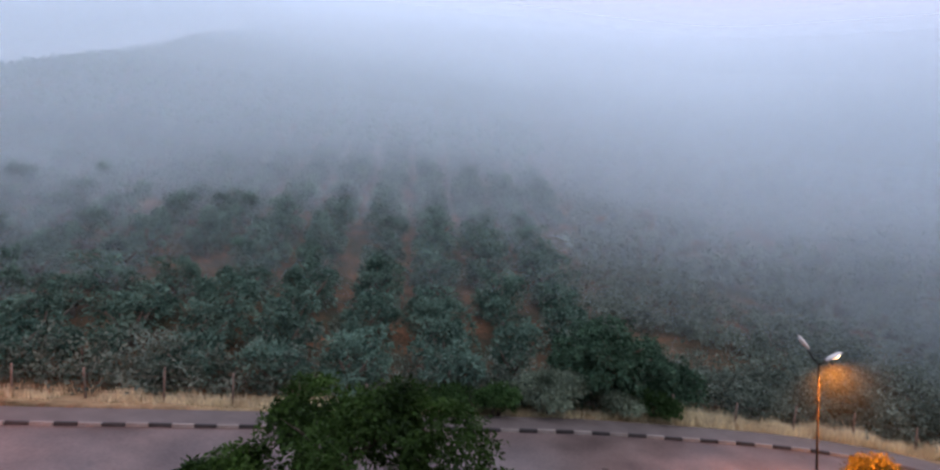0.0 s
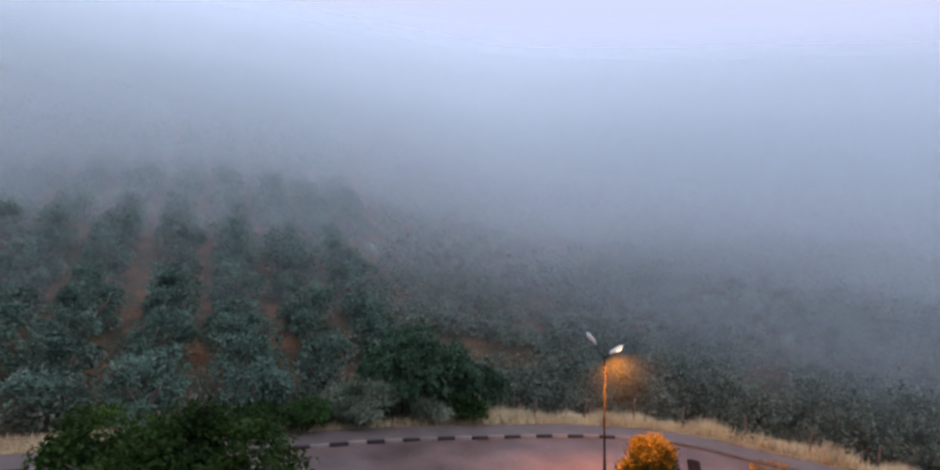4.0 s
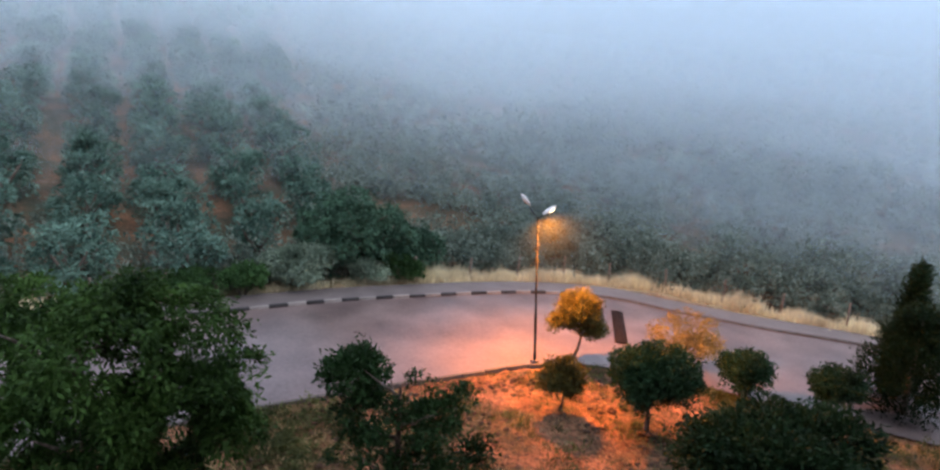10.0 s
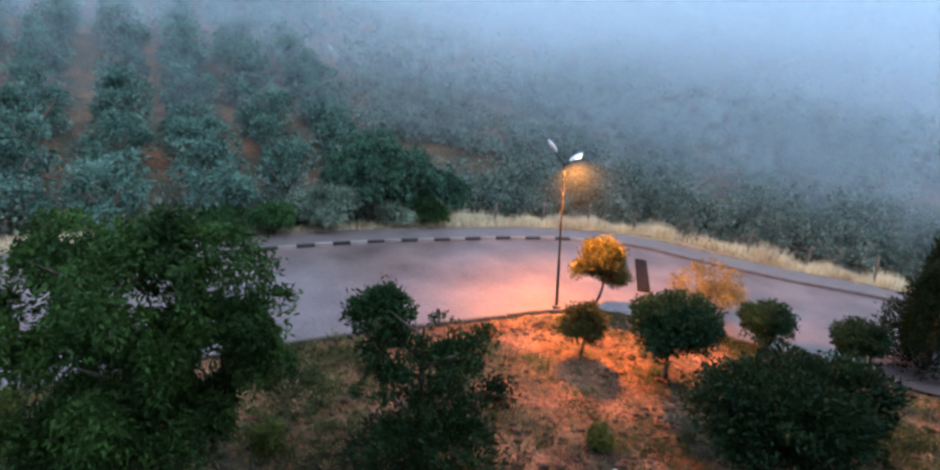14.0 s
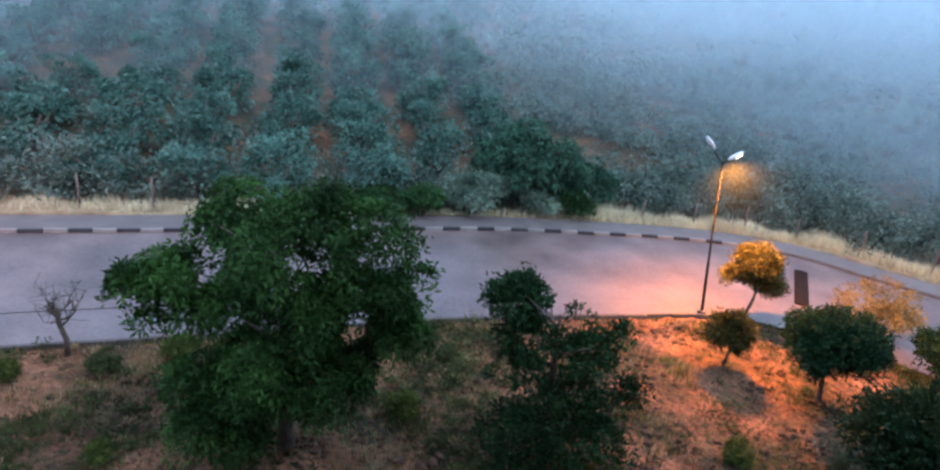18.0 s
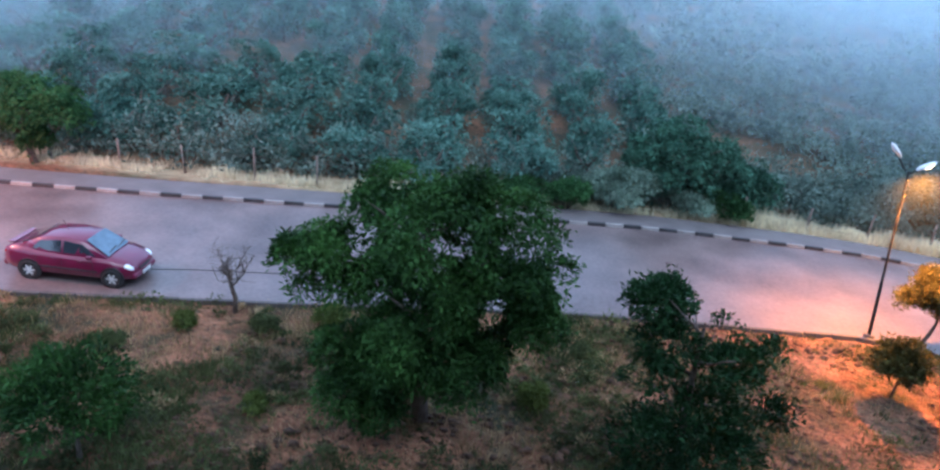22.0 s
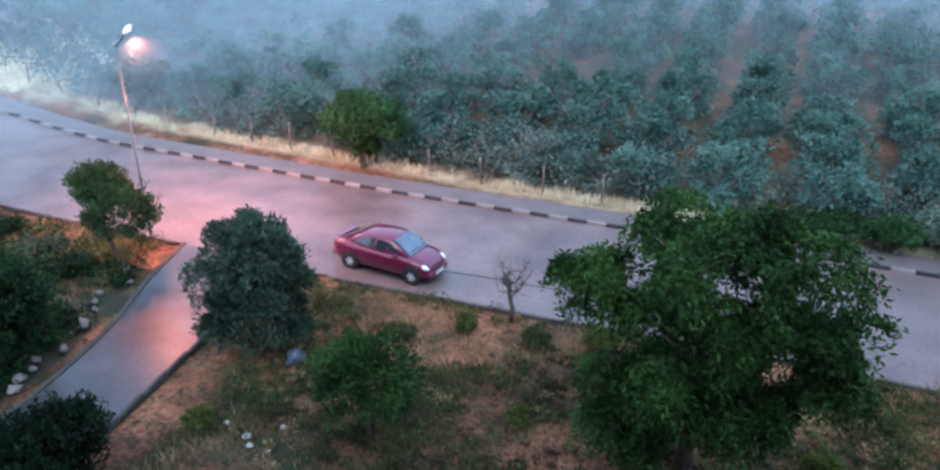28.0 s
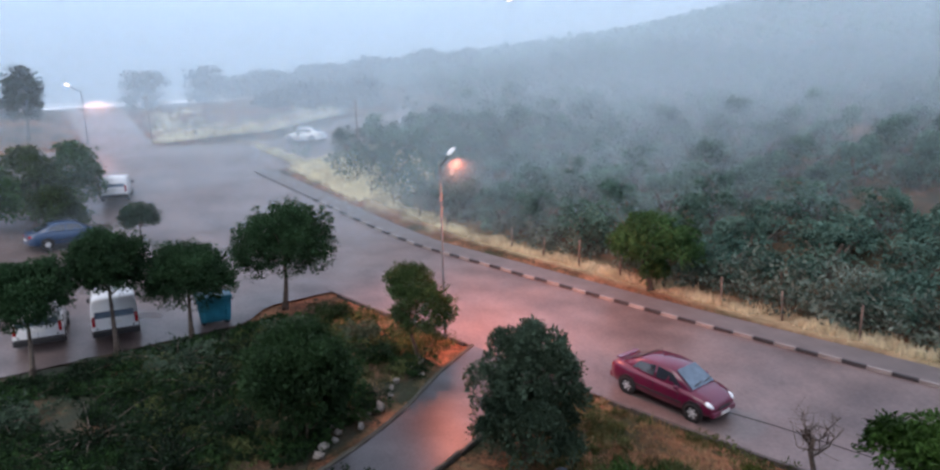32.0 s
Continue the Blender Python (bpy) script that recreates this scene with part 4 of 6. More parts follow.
sprawl(-26.9, 5.0, 33, 4.2, 0.5, LEAF_GREY, "low spreading juniper under the pines", "juniper")
sprawl(-23.8, 5.6, 34, 4.2, 0.6, LEAF_DARK, "low dark evergreen shrub", "low_shrub")
sprawl(-22.3, 1.6, 35, 5.0, 0.6, LEAF_DARK, "low dark evergreen shrub", "low_shrub")
sprawl(-19.5, 3.2, 36, 3.6, 0.6, LEAF_DARK, "low dark evergreen shrub near the driveway", "low_shrub")
shrub(0.6, 14.9, 37, 0.8, 0.6, LEAF_LIME, "small lime-green bush on dry earth", "shrub", 40, 18, 0.16, (0.12, 0.03), name="lime_bush")
shrub(-5.6, 17.4, 38, 1.0, 0.7, LEAF_LIME, "yellow-green broom by the road", "shrub", 45, 18, 0.18, (0.14, 0.02), name="lime_bush")
for k, (x, y, w) in enumerate([(-7.4, 16.6, 0.8), (-4.2, 17.3, 0.7), (-10.9, 14.6, 0.9), (-6.2, 13.0, 0.6), (-3.0, 10.6, 0.7), (-12.6, 8.6, 0.8), (2.0, 17.9, 0.6), (-9.6, 16.2, 0.7)]):
    shrub(x, y, 400 + k, w, 0.55 * w, LEAF_LIME if k % 2 else WEED, "small yellow-green tuft among dry grass", "shrub", 34, 16, 0.16, (0.13, 0.025), name="weed_tuft")
shrub(9.3, 13.4, 39, 0.9, 0.5, LEAF_LIME, "yellow-green tuft on orange earth", "shrub", 40, 16, 0.18, (0.14, 0.02), name="lime_bush")

# trees past the road
broad_tree(-22.7, 27.5, 40, 4.4, [((0, 0, 2.9), (2.2, 2.2, 1.3), 4), ((-1.6, 0, 2.4), (1.3, 1.3, 0.8), 1.4), ((1.6, 0, 2.6), (1.4, 1.4, 0.9), 1.4), ((0.2, 0, 1.3), (0.8, 0.8, 0.8), 1.0)],
           LEAF_OAK, "spreading olive-green tree on the far pavement", clumps=240, per=40, clump=0.42, leaf=(0.2, 0.07), droop=0.25, sprays=True, trunk=0.16, limbs=8, reach=1.8, trunk_top=0.6, name="roadside_tree")
broad_tree(8.0, 34.0, 41, 4.9, [((-0.8, 0, 2.7), (2.6, 2.5, 2.1), 4), ((1.6, 0.4, 2.1), (2.1, 2.0, 1.6), 2), ((-2.0, 0, 1.9), (1.7, 1.7, 1.4), 1.3), ((3.6, 0.6, 1.2), (1.6, 1.5, 1.0), 1.2)],
           LEAF_MID, "broad dark green tree beyond the fence", clumps=330, per=40, clump=0.55, leaf=(0.24, 0.09), droop=0.3, sprays=True, trunk=0.25, limbs=8, reach=2.0, trunk_top=0.6, name="dark_tree")
shrub(4.4, 32.6, 42, 3.4, 2.2, LEAF_SILVER, "silvery grey-green bush at the fence", "shrub", 200, 18, 0.36, (0.18, 0.05), name="silver_bush")
shrub(10.0, 32.9, 43, 2.3, 1.5, LEAF_OAK, "green bush at the fence", "shrub", 90, 18, 0.3, (0.16, 0.05), name="green_bush")
shrub(8.2, 33.0, 44, 2.2, 1.3, LEAF_SILVER, "silvery bush at the fence", "shrub", 90, 18, 0.3, (0.16, 0.05), name="silver_bush")
shrub(1.9, 31.6, 45, 2.6, 1.6, LEAF_OAK, "green bush at the fence", "shrub", 90, 18, 0.3, (0.16, 0.05), name="green_bush")
shrub(-0.6, 31.3, 46, 2.6, 1.4, LEAF_OAK, "low green bush at the fence", "shrub", 90, 18, 0.3, (0.16, 0.05), name="green_bush")


def bare_tree(x, y):
    rng = np.random.default_rng(5)
    top = thing("bare_tree", at(x, y), "small leafless crooked tree by the road edge", "tree")
    tubes("trunk", [([(0, 0, -0.1), (0.05, 0, 0.5), (-0.08, 0, 1.0), (-0.02, 0, 1.45)], [0.09, 0.075, 0.065, 0.05])], BARK, top, sides=7)
    for k in range(9):
        a, z0 = k * 2.2, 0.9 + 0.07 * k
        ln = rng.uniform(0.5, 0.95)
        d = Vector((math.cos(a) * 0.75, math.sin(a) * 0.75, rng.uniform(0.4, 1.0)))
        pts = [Vector((-0.06, 0, z0)) + d * ln * s + Vector(rng.normal(0, 0.05, 3)) * (s > 0) for s in (0, 0.3, 0.6, 1)]
        limb = tubes("limb", [(pts, [0.04, 0.03, 0.02, 0.008])], BARK, top, sides=5)
        twigs = []
        for q in range(7):
            s0 = pts[1 + q % 3]
            twigs.append(([s0, s0 + Vector(rng.normal(0, 0.16, 3)) + Vector((0, 0, 0.12)), s0 + Vector(rng.normal(0, 0.26, 3)) + Vector((0, 0, 0.22))], [0.012, 0.008, 0.004]))
        tubes("twig_spray", twigs, BARK, limb, sides=4)
    return top


bare_tree(-8.6, 17.3)


def on_land(xy, sink=0.03):
    xy = np.asarray(xy, float)
    return np.c_[xy, heights(xy[:, 0], xy[:, 1]) - sink]


# ---- the olive grove on the hillside ----
def olive_model(seed):
    rng = np.random.default_rng(seed)
    top = thing("olive_tree", Matrix(), "grey-green olive tree in the hillside grove", "olive tree", "olive trees of the grove")
    limbs = []
    for k in range(4):
        a = k * 1.57 + rng.uniform(-0.4, 0.4)
        limbs.append(([(0, 0, 0.5), (0.5 * math.cos(a), 0.5 * math.sin(a), 1.1), (1.1 * math.cos(a), 1.1 * math.sin(a), 1.9)], [0.13, 0.09, 0.03]))
    tubes("trunk", [([(0, 0, -0.4), (0.06, 0.02, 0.3), (0.0, 0.05, 0.65)], [0.24, 0.18, 0.15])] + limbs, OLIVE_BARK, top, sides=6)
    blobs = [((0, 0, 1.6), (1.3, 1.3, 1.2), 3), ((0, 0, 0.8), (1.35, 1.35, 0.6), 1.6)]
    for k in range(8):
        a = k * 0.785 + rng.uniform(-0.4, 0.4)
        blobs.append(((1.0 * math.cos(a), 1.0 * math.sin(a), 1.5 + rng.uniform(-0.8, 0.95)), (0.62, 0.62, 0.6), 1.3))
    spray_crown(rng, top, LEAF_OLIVE, blobs, 66, 22, 0.44, 0.23, 0.085, 0.05, 0.7)
    return top


def grove():
    rng = random.Random(9)
    models = [olive_model(60 + k) for k in range(5)]
    first = True
    spots = []
    along, across = (-0.082, 0.9966), (0.9966, 0.082)
    for row in range(-46, 9):
        for k in range(0, 60):
            u, v = 1.97 + row * 4.15 + rng.uniform(-0.3, 0.3), 18.0 + k * 3.6 + rng.uniform(-0.45, 0.45)
            spots.append((u * across[0] + v * along[0], u * across[1] + v * along[1]))
    xy = np.array(spots)
    r, w = np.hypot(xy[:, 0], xy[:, 1]), signed_distance(xy)
    right = 7.6 + 0.04 * (xy[:, 1] - 34)
    keep = (w > 2.0) & (r < 215) & (np.hypot(xy[:, 0] - 8, xy[:, 1] - 34.5) > 4.2) & (xy[:, 0] < right)
    keep &= (np.degrees(np.arctan2(xy[:, 0], xy[:, 1])) > -66) & (np.random.default_rng(2).random(len(xy)) > 0.06)
    keep &= (xy[:, 0] > -60) | (xy[:, 1] > 43)
    spots = [(math.hypot(x, y), x, y, z) for x, y, z in on_land(xy[keep], 0.0)]
    spots.sort()
    used = 0
    far = []
    for d, x, y, z in spots:
        if used < 285:
            m = pose(x, y, z, 0, 0, rng.uniform(0, 360)) @ Matrix.Diagonal((*(rng.uniform(1.02, 1.34),) * 2, rng.uniform(0.9, 1.25), 1))
            if used < len(models):
                models[used].matrix_world = m
            else:
                c = copy_thing(models[used % len(models)], Matrix())
                c.matrix_basis = m
            used += 1
        else:
            far.append((x, y, z))
    g = np.random.default_rng(4)
    vs, fs, o = [], [], 0
    for x, y, z in far:
        s = g.uniform(0.85, 1.2)
        p, d = crown_points(g, [((0, 0, 1.7), (1.8 * s, 1.8 * s, 1.35 * s), 1)], 17, 5, 0.6)
        v, f = leaves(g, p + (x, y, z), d, 0.85, 0.4)
        vs.append(v)
        fs.append(f + o)
        o += len(v)
    if far:
        ob = link_mesh("distant_olive_trees", np.concatenate(vs).tolist(), np.concatenate(fs).tolist(), LEAF_OLIVE)
        tagged(ob, "distant olive trees fading into fog", "olive trees", kind="stuff")


grove()


def scrub():
    """Low scrub over the hillside beyond the bend and higher up."""
    g = np.random.default_rng(8)
    a, r = np.radians(g.uniform(-70, 82, 20000)), 33 + 150 * g.random(20000) ** 1.5
    xy = np.c_[r * np.sin(a), r * np.cos(a)]
    w = signed_distance(xy)
    grove_side = (xy[:, 0] < 8 + 0.08 * (xy[:, 1] - 34)) & (w > 2.6)
    clear = np.array([noise.noise(Vector((x * 0.11, y * 0.11, 9.0))) + 0.5 * noise.noise(Vector((x * 0.3, y * 0.3, 2.0))) for x, y in xy]) > 0.3
    xy = xy[(w > 1.6) & ~(clear & (w > 5)) & (~grove_side | (g.random(len(a)) < 0.03))][:4300]
    vs, fs, o = [], [], 0
    for x, y, z in on_land(xy, 0.0):
        r = math.hypot(x, y)
        s = g.uniform(0.6, 1.2) + 1.5 * g.random() ** 3
        p, d = crown_points(g, [((0, 0, 0.6 * s), (0.95 * s, 0.95 * s, 0.75 * s), 1)], 26 if r < 60 else 10, 7, 0.35 * s)
        k = 0.24 if r < 60 else 0.5
        v, f = leaves(g, p + (x, y, z), d, k, k * 0.45)
        vs.append(v)
        fs.append(f + o)
        o += len(v)
    ob = link_mesh("hillside_scrub", np.concatenate(vs).tolist(), np.concatenate(fs).tolist(), LEAF_SCRUB)
    tagged(ob, "low grey-green scrub on the foggy hillside", "scrub", kind="stuff")


scrub()


# ---- grass and weeds ----
def blades(name, spots, g, height, width, mat, label, category, per=9, spread=0.12):
    base = np.repeat(np.array(spots), per, 0)
    n = len(base)
    base = base + np.c_[g.normal(0, spread, (n, 2)), np.zeros(n)]
    swell = np.array([0.8 + 0.9 * noise.noise(Vector((x * 0.7, y * 0.7, 4.1))) for x, y in np.array(spots)[:, :2]])
    h = height * g.uniform(0.5, 1.3, (n, 1)) * np.repeat(np.maximum(swell, 0.3), per)[:, None]
    tip = base + np.c_[g.normal(0, 0.28, (n, 2)) * h, h]
    a = g.uniform(0, 6.28, n)
    side = np.c_[np.cos(a), np.sin(a), np.zeros(n)] * width / 2
    v = np.stack([base - side, base + side, tip], 1).reshape(-1, 3)
    ob = link_mesh(name, v.tolist(), np.arange(3 * n).reshape(n, 3).tolist(), mat)
    return tagged(ob, label, category, kind="stuff")


def verge():
    g = np.random.default_rng(21)
    line = smooth_line(GRASS_EDGE, 0.25)
    keep = (line[:, 0] > -66) & (line[:, 0] < 44)
    line = offset(line, 0.55)[keep]
    p = np.repeat(line, 17, 0)
    p = p + np.c_[g.normal(0, 0.25, len(p)), np.abs(g.normal(0, 0.5, len(p))) - 0.3]
    thin = (p[:, 0] > -3) & (p[:, 0] < 11) & (g.random(len(p)) < 0.6)
    patch = np.array([noise.noise(Vector((x * 0.5, y * 0.5, 2.0))) for x, y in p]) < -0.25
    thin |= (p[:, 0] < -4) & (p[:, 0] > -46) & (g.random(len(p)) < 0.45)
    p = p[~thin & ~patch]
    low = p[:, 0] < 8
    blades("dry_grass", on_land(p[low]), g, 0.45, 0.055, STRAW, "short dry yellow grass along the pavement", "grass", 7, 0.14)
    p = p[~low]
    blades("dry_grass", on_land(p), g, 0.72, 0.055, STRAW, "tall dry yellow grass along the pavement", "grass", 7, 0.14)
    bank = np.c_[g.uniform(-60, -48, 2600), g.uniform(21, 33, 2600)]
    bank = bank[(signed_distance(bank) > -1.0) & (bank[:, 0] > -57.0 - 0.45 * (bank[:, 1] - 19))]
    blades("dry_grass", on_land(bank), g, 0.6, 0.08, STRAW, "dry yellow grass on the slope at the junction", "grass", 7, 0.2)


verge()


def in_garden(xy):
    near = signed_distance(xy, NEAR_EDGE_LINE)
    path_d = np.abs(signed_distance(xy, PATH_MID))
    return (near < -0.35) & ((path_d > 3.1) | (xy[:, 0] > -11.5)) & (xy[:, 0] > -29)


def weeds():
    g = np.random.default_rng(31)
    xy = np.c_[g.uniform(-28, 30, 40000), g.uniform(3, 22, 40000)]
    xy = xy[in_garden(xy)]
    lit = (xy[:, 0] > 5.5) & (xy[:, 0] < 17) & (xy[:, 1] > 10.5) & (g.random(len(xy)) < 0.7)
    xy = xy[~lit]
    bare = np.array([noise.noise(Vector((x * 0.35, y * 0.35, 7.7))) + 0.5 * noise.noise(Vector((x * 1.1, y * 1.1, 1.7))) for x, y in xy])
    pick = g.random(len(xy))
    straw = xy[(bare > -0.1) & (pick < 0.7)]
    green = xy[(bare <= np.interp(xy[:, 0], (-15, -10, -7.5, 0, 5), (0.22, 0.08, -0.12, -0.10, 0.06))) | (pick > 0.9)]
    blades("weeds", on_land(green), g, 0.24, 0.035, WEED, "dull green weeds on the garden earth", "weeds", 9, 0.12)
    blades("straw", on_land(straw), g, 0.22, 0.022, STUBBLE, "short dry straw on the garden earth", "dry grass", 7, 0.16)
    vs, fs, o = [], [], 0
    for x, y, z in on_land(green[::14], 0.0):
        s = g.uniform(0.2, 0.6)
        p, d = crown_points(g, [((0, 0, 0.3 * s), (0.8 * s, 0.8 * s, 0.5 * s), 1)], 14, 6, 0.35 * s)
        v, f = leaves(g, p + (x, y, z), d, 0.12, 0.04)
        vs.append(v)
        fs.append(f + o)
        o += len(v)
    ob = link_mesh("low_weeds", np.concatenate(vs).tolist(), np.concatenate(fs).tolist(), WEED)
    tagged(ob, "low leafy weeds scattered over the garden", "weeds", kind="stuff")


weeds()

# ground-covering shrubs on the planted bank left of the driveway
for k, (x, y, w, h) in enumerate([(-20.6, 5.2, 2.2, 0.5), (-21.5, 7.6, 2.4, 0.7), (-23.0, 11.4, 2.2, 0.6), (-26.0, 7.4, 3.0, 0.4), (-27.6, 9.8, 2.6, 0.45), (-25.4, 3.2, 2.4, 0.4), (-27.0, 1.6, 2.8, 0.4), (-24.9, -0.6, 3.0, 0.5), (-18.6, 1.0, 2.4, 0.6), (-21.8, 3.6, 2.4, 0.5), (-25.4, 12.0, 1.8, 0.5), (-28.4, 12.2, 2.0, 0.5)]):
    sprawl(x, y, 300 + k, w, h, (LEAF_DARK, LEAF_GREY, LEAF_CONIFER)[k % 3], "low straggling ground-cover shrub on the planted bank", "ground_shrub")


def tufts():
    """Bushy tufts of weeds and herbs, scattered in drifts over the garden earth."""
    g = np.random.default_rng(37)
    xy = np.c_[g.uniform(-16, 24, 5200), g.uniform(5, 20.5, 5200)]
    drift = np.array([noise.noise(Vector((x * 0.22, y * 0.22, 3.9))) + 0.6 * noise.noise(Vector((x * 0.8, y * 0.8, 8.3))) for x, y in xy])
    lit = (xy[:, 0] > 5.5) & (xy[:, 0] < 17) & (g.random(len(xy)) < 0.75)
    edge = np.interp(signed_distance(xy, NEAR_EDGE_LINE), (-4.0, -1.0), (0.0, 0.35))
    xy = xy[in_garden(xy) & (drift > 0.22 - edge) & ~lit]
    for k, (mat, label) in enumerate(((WEED, "dull green weed tufts on the garden earth"), (LEAF_HERB, "fresh green herb tufts on the garden earth"), (STUBBLE, "dry straw-coloured tufts on the garden earth"))):
        vs, fs, o = [], [], 0
        for x, y, z in on_land(xy[k::3], 0.02):
            s = 0.10 + 0.28 * g.random() ** 2
            n = 46
            a, q = g.uniform(0, 6.28, n), g.random(n) ** 0.5
            d = np.c_[np.cos(a) * q, np.sin(a) * q, 1.15 - 0.7 * q]
            v, f = leaves(g, np.array((x, y, z)) + d * s * g.uniform(0.35, 1.0, (n, 1)), d, 0.13, 0.03, 0.0, 0.25)
            vs.append(v)
            fs.append(f + o)
            o += len(v)
        ob = link_mesh("weed_tufts", np.concatenate(vs).tolist(), np.concatenate(fs).tolist(), mat)
        tagged(ob, label, "weeds", kind="stuff")


tufts()


def bank_cover():
    """Low dark plants that cover the planted bank, matted and uneven."""
    g = np.random.default_rng(91)
    xy = np.c_[g.uniform(-30, -15.5, 5200), g.uniform(-2, 13.5, 5200)]
    bare = np.array([noise.noise(Vector((x * 0.5, y * 0.5, 6.2))) for x, y in xy])
    side = signed_distance(xy, NEAR_EDGE_LINE)
    gap = np.abs(signed_distance(xy, PATH_MID))
    lot = xy[:, 0] > np.interp(xy[:, 1], (0, 8, 10.5), (-28.6, -29.0, -30.0))
    keep = (side < -0.5) & (gap > 2.1) & (xy[:, 0] < np.interp(xy[:, 1], (-2, 5, 10, 14), (-15.6, -17.2, -19.2, -21.6))) & lot & (g.random(len(xy)) < np.interp(xy[:, 1], (9, 13), (1.0, 0.3))) & (bare < 0.22)
    for mat, spots, label in ((LEAF_DARK, xy[keep][::2], "matted dark green ground cover on the planted bank"), (LEAF_RAGGED, xy[keep][1::2], "low mid-green ground cover on the planted bank")):
        vs, fs, o = [], [], 0
        for x, y, z in on_land(spots, 0.0):
            s = g.uniform(0.15, 0.38)
            p, d = crown_points(g, [((0, 0, 0.35 * s), (1.0 * s, 1.0 * s, 0.6 * s), 1)], 9, 6, 0.4 * s)
            v, f = leaves(g, p + (x, y, z), d, 0.13, 0.045)
            vs.append(v)
            fs.append(f + o)
            o += len(v)
        ob = link_mesh("ground_cover", np.concatenate(vs).tolist(), np.concatenate(fs).tolist(), mat)
        tagged(ob, label, "ground cover", kind="stuff")


bank_cover()


def soil_clods():
    """Lumps of turned earth and small stones on the bare ground under the street lamp."""
    g = np.random.default_rng(77)
    xy = np.c_[g.uniform(-8, 19, 5200), g.uniform(9.5, 21, 5200)]
    xy = xy[in_garden(xy)]
    patchy = np.array([noise.noise(Vector((x * 0.6, y * 0.6, 3.3))) for x, y in xy])
    xy = xy[patchy > -0.12]
    t = (1 + 5 ** 0.5) / 2
    ico = np.array([(-1, t, 0), (1, t, 0), (-1, -t, 0), (1, -t, 0), (0, -1, t), (0, 1, t), (0, -1, -t), (0, 1, -t), (t, 0, -1), (t, 0, 1), (-t, 0, -1), (-t, 0, 1)]) / 1.9
    tri = np.array([(0, 11, 5), (0, 5, 1), (0, 1, 7), (0, 7, 10), (0, 10, 11), (1, 5, 9), (5, 11, 4), (11, 10, 2), (10, 7, 6), (7, 1, 8), (3, 9, 4), (3, 4, 2), (3, 2, 6), (3, 6, 8), (3, 8, 9), (4, 9, 5), (2, 4, 11), (6, 2, 10), (8, 6, 7), (9, 8, 1)])
    vs, fs = [], []
    for k, (x, y, z) in enumerate(on_land(xy, 0.0)):
        s = 0.03 + 0.10 * g.random() ** 3
        v = ico * g.uniform(0.7, 1.3, (12, 1)) * s * (1.2, 1.0, 0.7)
        vs.append(v + (x, y, z + 0.02))
        fs.append(tri + 12 * k)
    ob = link_mesh("soil_clods", np.concatenate(vs).tolist(), np.concatenate(fs).tolist(), CLOD)
    tagged(ob, "lumps of red-brown earth on the bare garden ground", "soil", kind="stuff")


soil_clods()

# ---- street lamps ----
def lamp_head(parent, at_top, side, lit, reach, lift):
    """A cobra head on an arm: side is +1 or -1 along the crossarm."""
    o = Vector(at_top)
    pts = [o, o + Vector((0.45 * reach * side, 0, 0.35 * lift)), o + Vector((reach * side, 0, lift))]
    tubes("arm", [(pts, [0.036, 0.03, 0.028])], STEEL, parent, sides=6)
    e = pts[-1]
    d = (e - pts[1]).normalized()
    bm = bmesh.new()
    bmesh.ops.create_uvsphere(bm, u_segments=12, v_segments=8, radius=1.0, matrix=Matrix.Diagonal((0.30, 0.13, 0.085, 1)))
    for v in bm.verts:
        if v.co.z < 0:
            v.co.z *= 0.45
        v.co.x *= 1.0 + 0.12 * (v.co.x > 0)
    turn = Matrix.Translation(e + d * 0.22) @ Matrix.Rotation(0 if side > 0 else math.pi, 4, "Z") @ Matrix.Rotation(-math.atan2(d.z, abs(d.x)) * 0.9, 4, "Y")
    bmesh.ops.transform(bm, matrix=turn, verts=bm.verts)
    head = part("lamp_housing", bm, LAMP_WHITE, parent, "white lamp housing", True)
    bm = bmesh.new()
    bmesh.ops.create_uvsphere(bm, u_segments=10, v_segments=6, radius=1.0, matrix=turn @ Matrix.Translation((0.08, 0, -0.03)) @ Matrix.Diagonal((0.17, 0.095, 0.05, 1)))
    part("lens", bm, LIT if lit else CLEAR_LENS, head, "glowing orange lens" if lit else "unlit lens", True)


def street_lamp(x, y, height, label, heads, turn=0.0, lean=(0.0, 0.0), metal=STEEL):
    top = thing("street_lamp", at(x, y, turn), label, "street lamp")
    bm = bmesh.new()
    bmesh.ops.create_cone(bm, cap_ends=True, segments=10, radius1=0.2, radius2=0.17, depth=0.22, matrix=Matrix.Translation((0, 0, 0.03)))
    part("footing", bm, CONCRETE, top, "concrete footing")
    q = (lean[0] * height, lean[1] * height, height)
    tubes("pole", [([(0, 0, 0), (q[0] * 0.35, q[1] * 0.35, height * 0.35), (q[0] * 0.36, q[1] * 0.36, height * 0.36), q], [0.06, 0.054, 0.042, 0.034])], metal, top, sides=10)
    for side, lit, reach, lift in heads:
        lamp_head(top, q, side, lit, reach, lift)
    return top


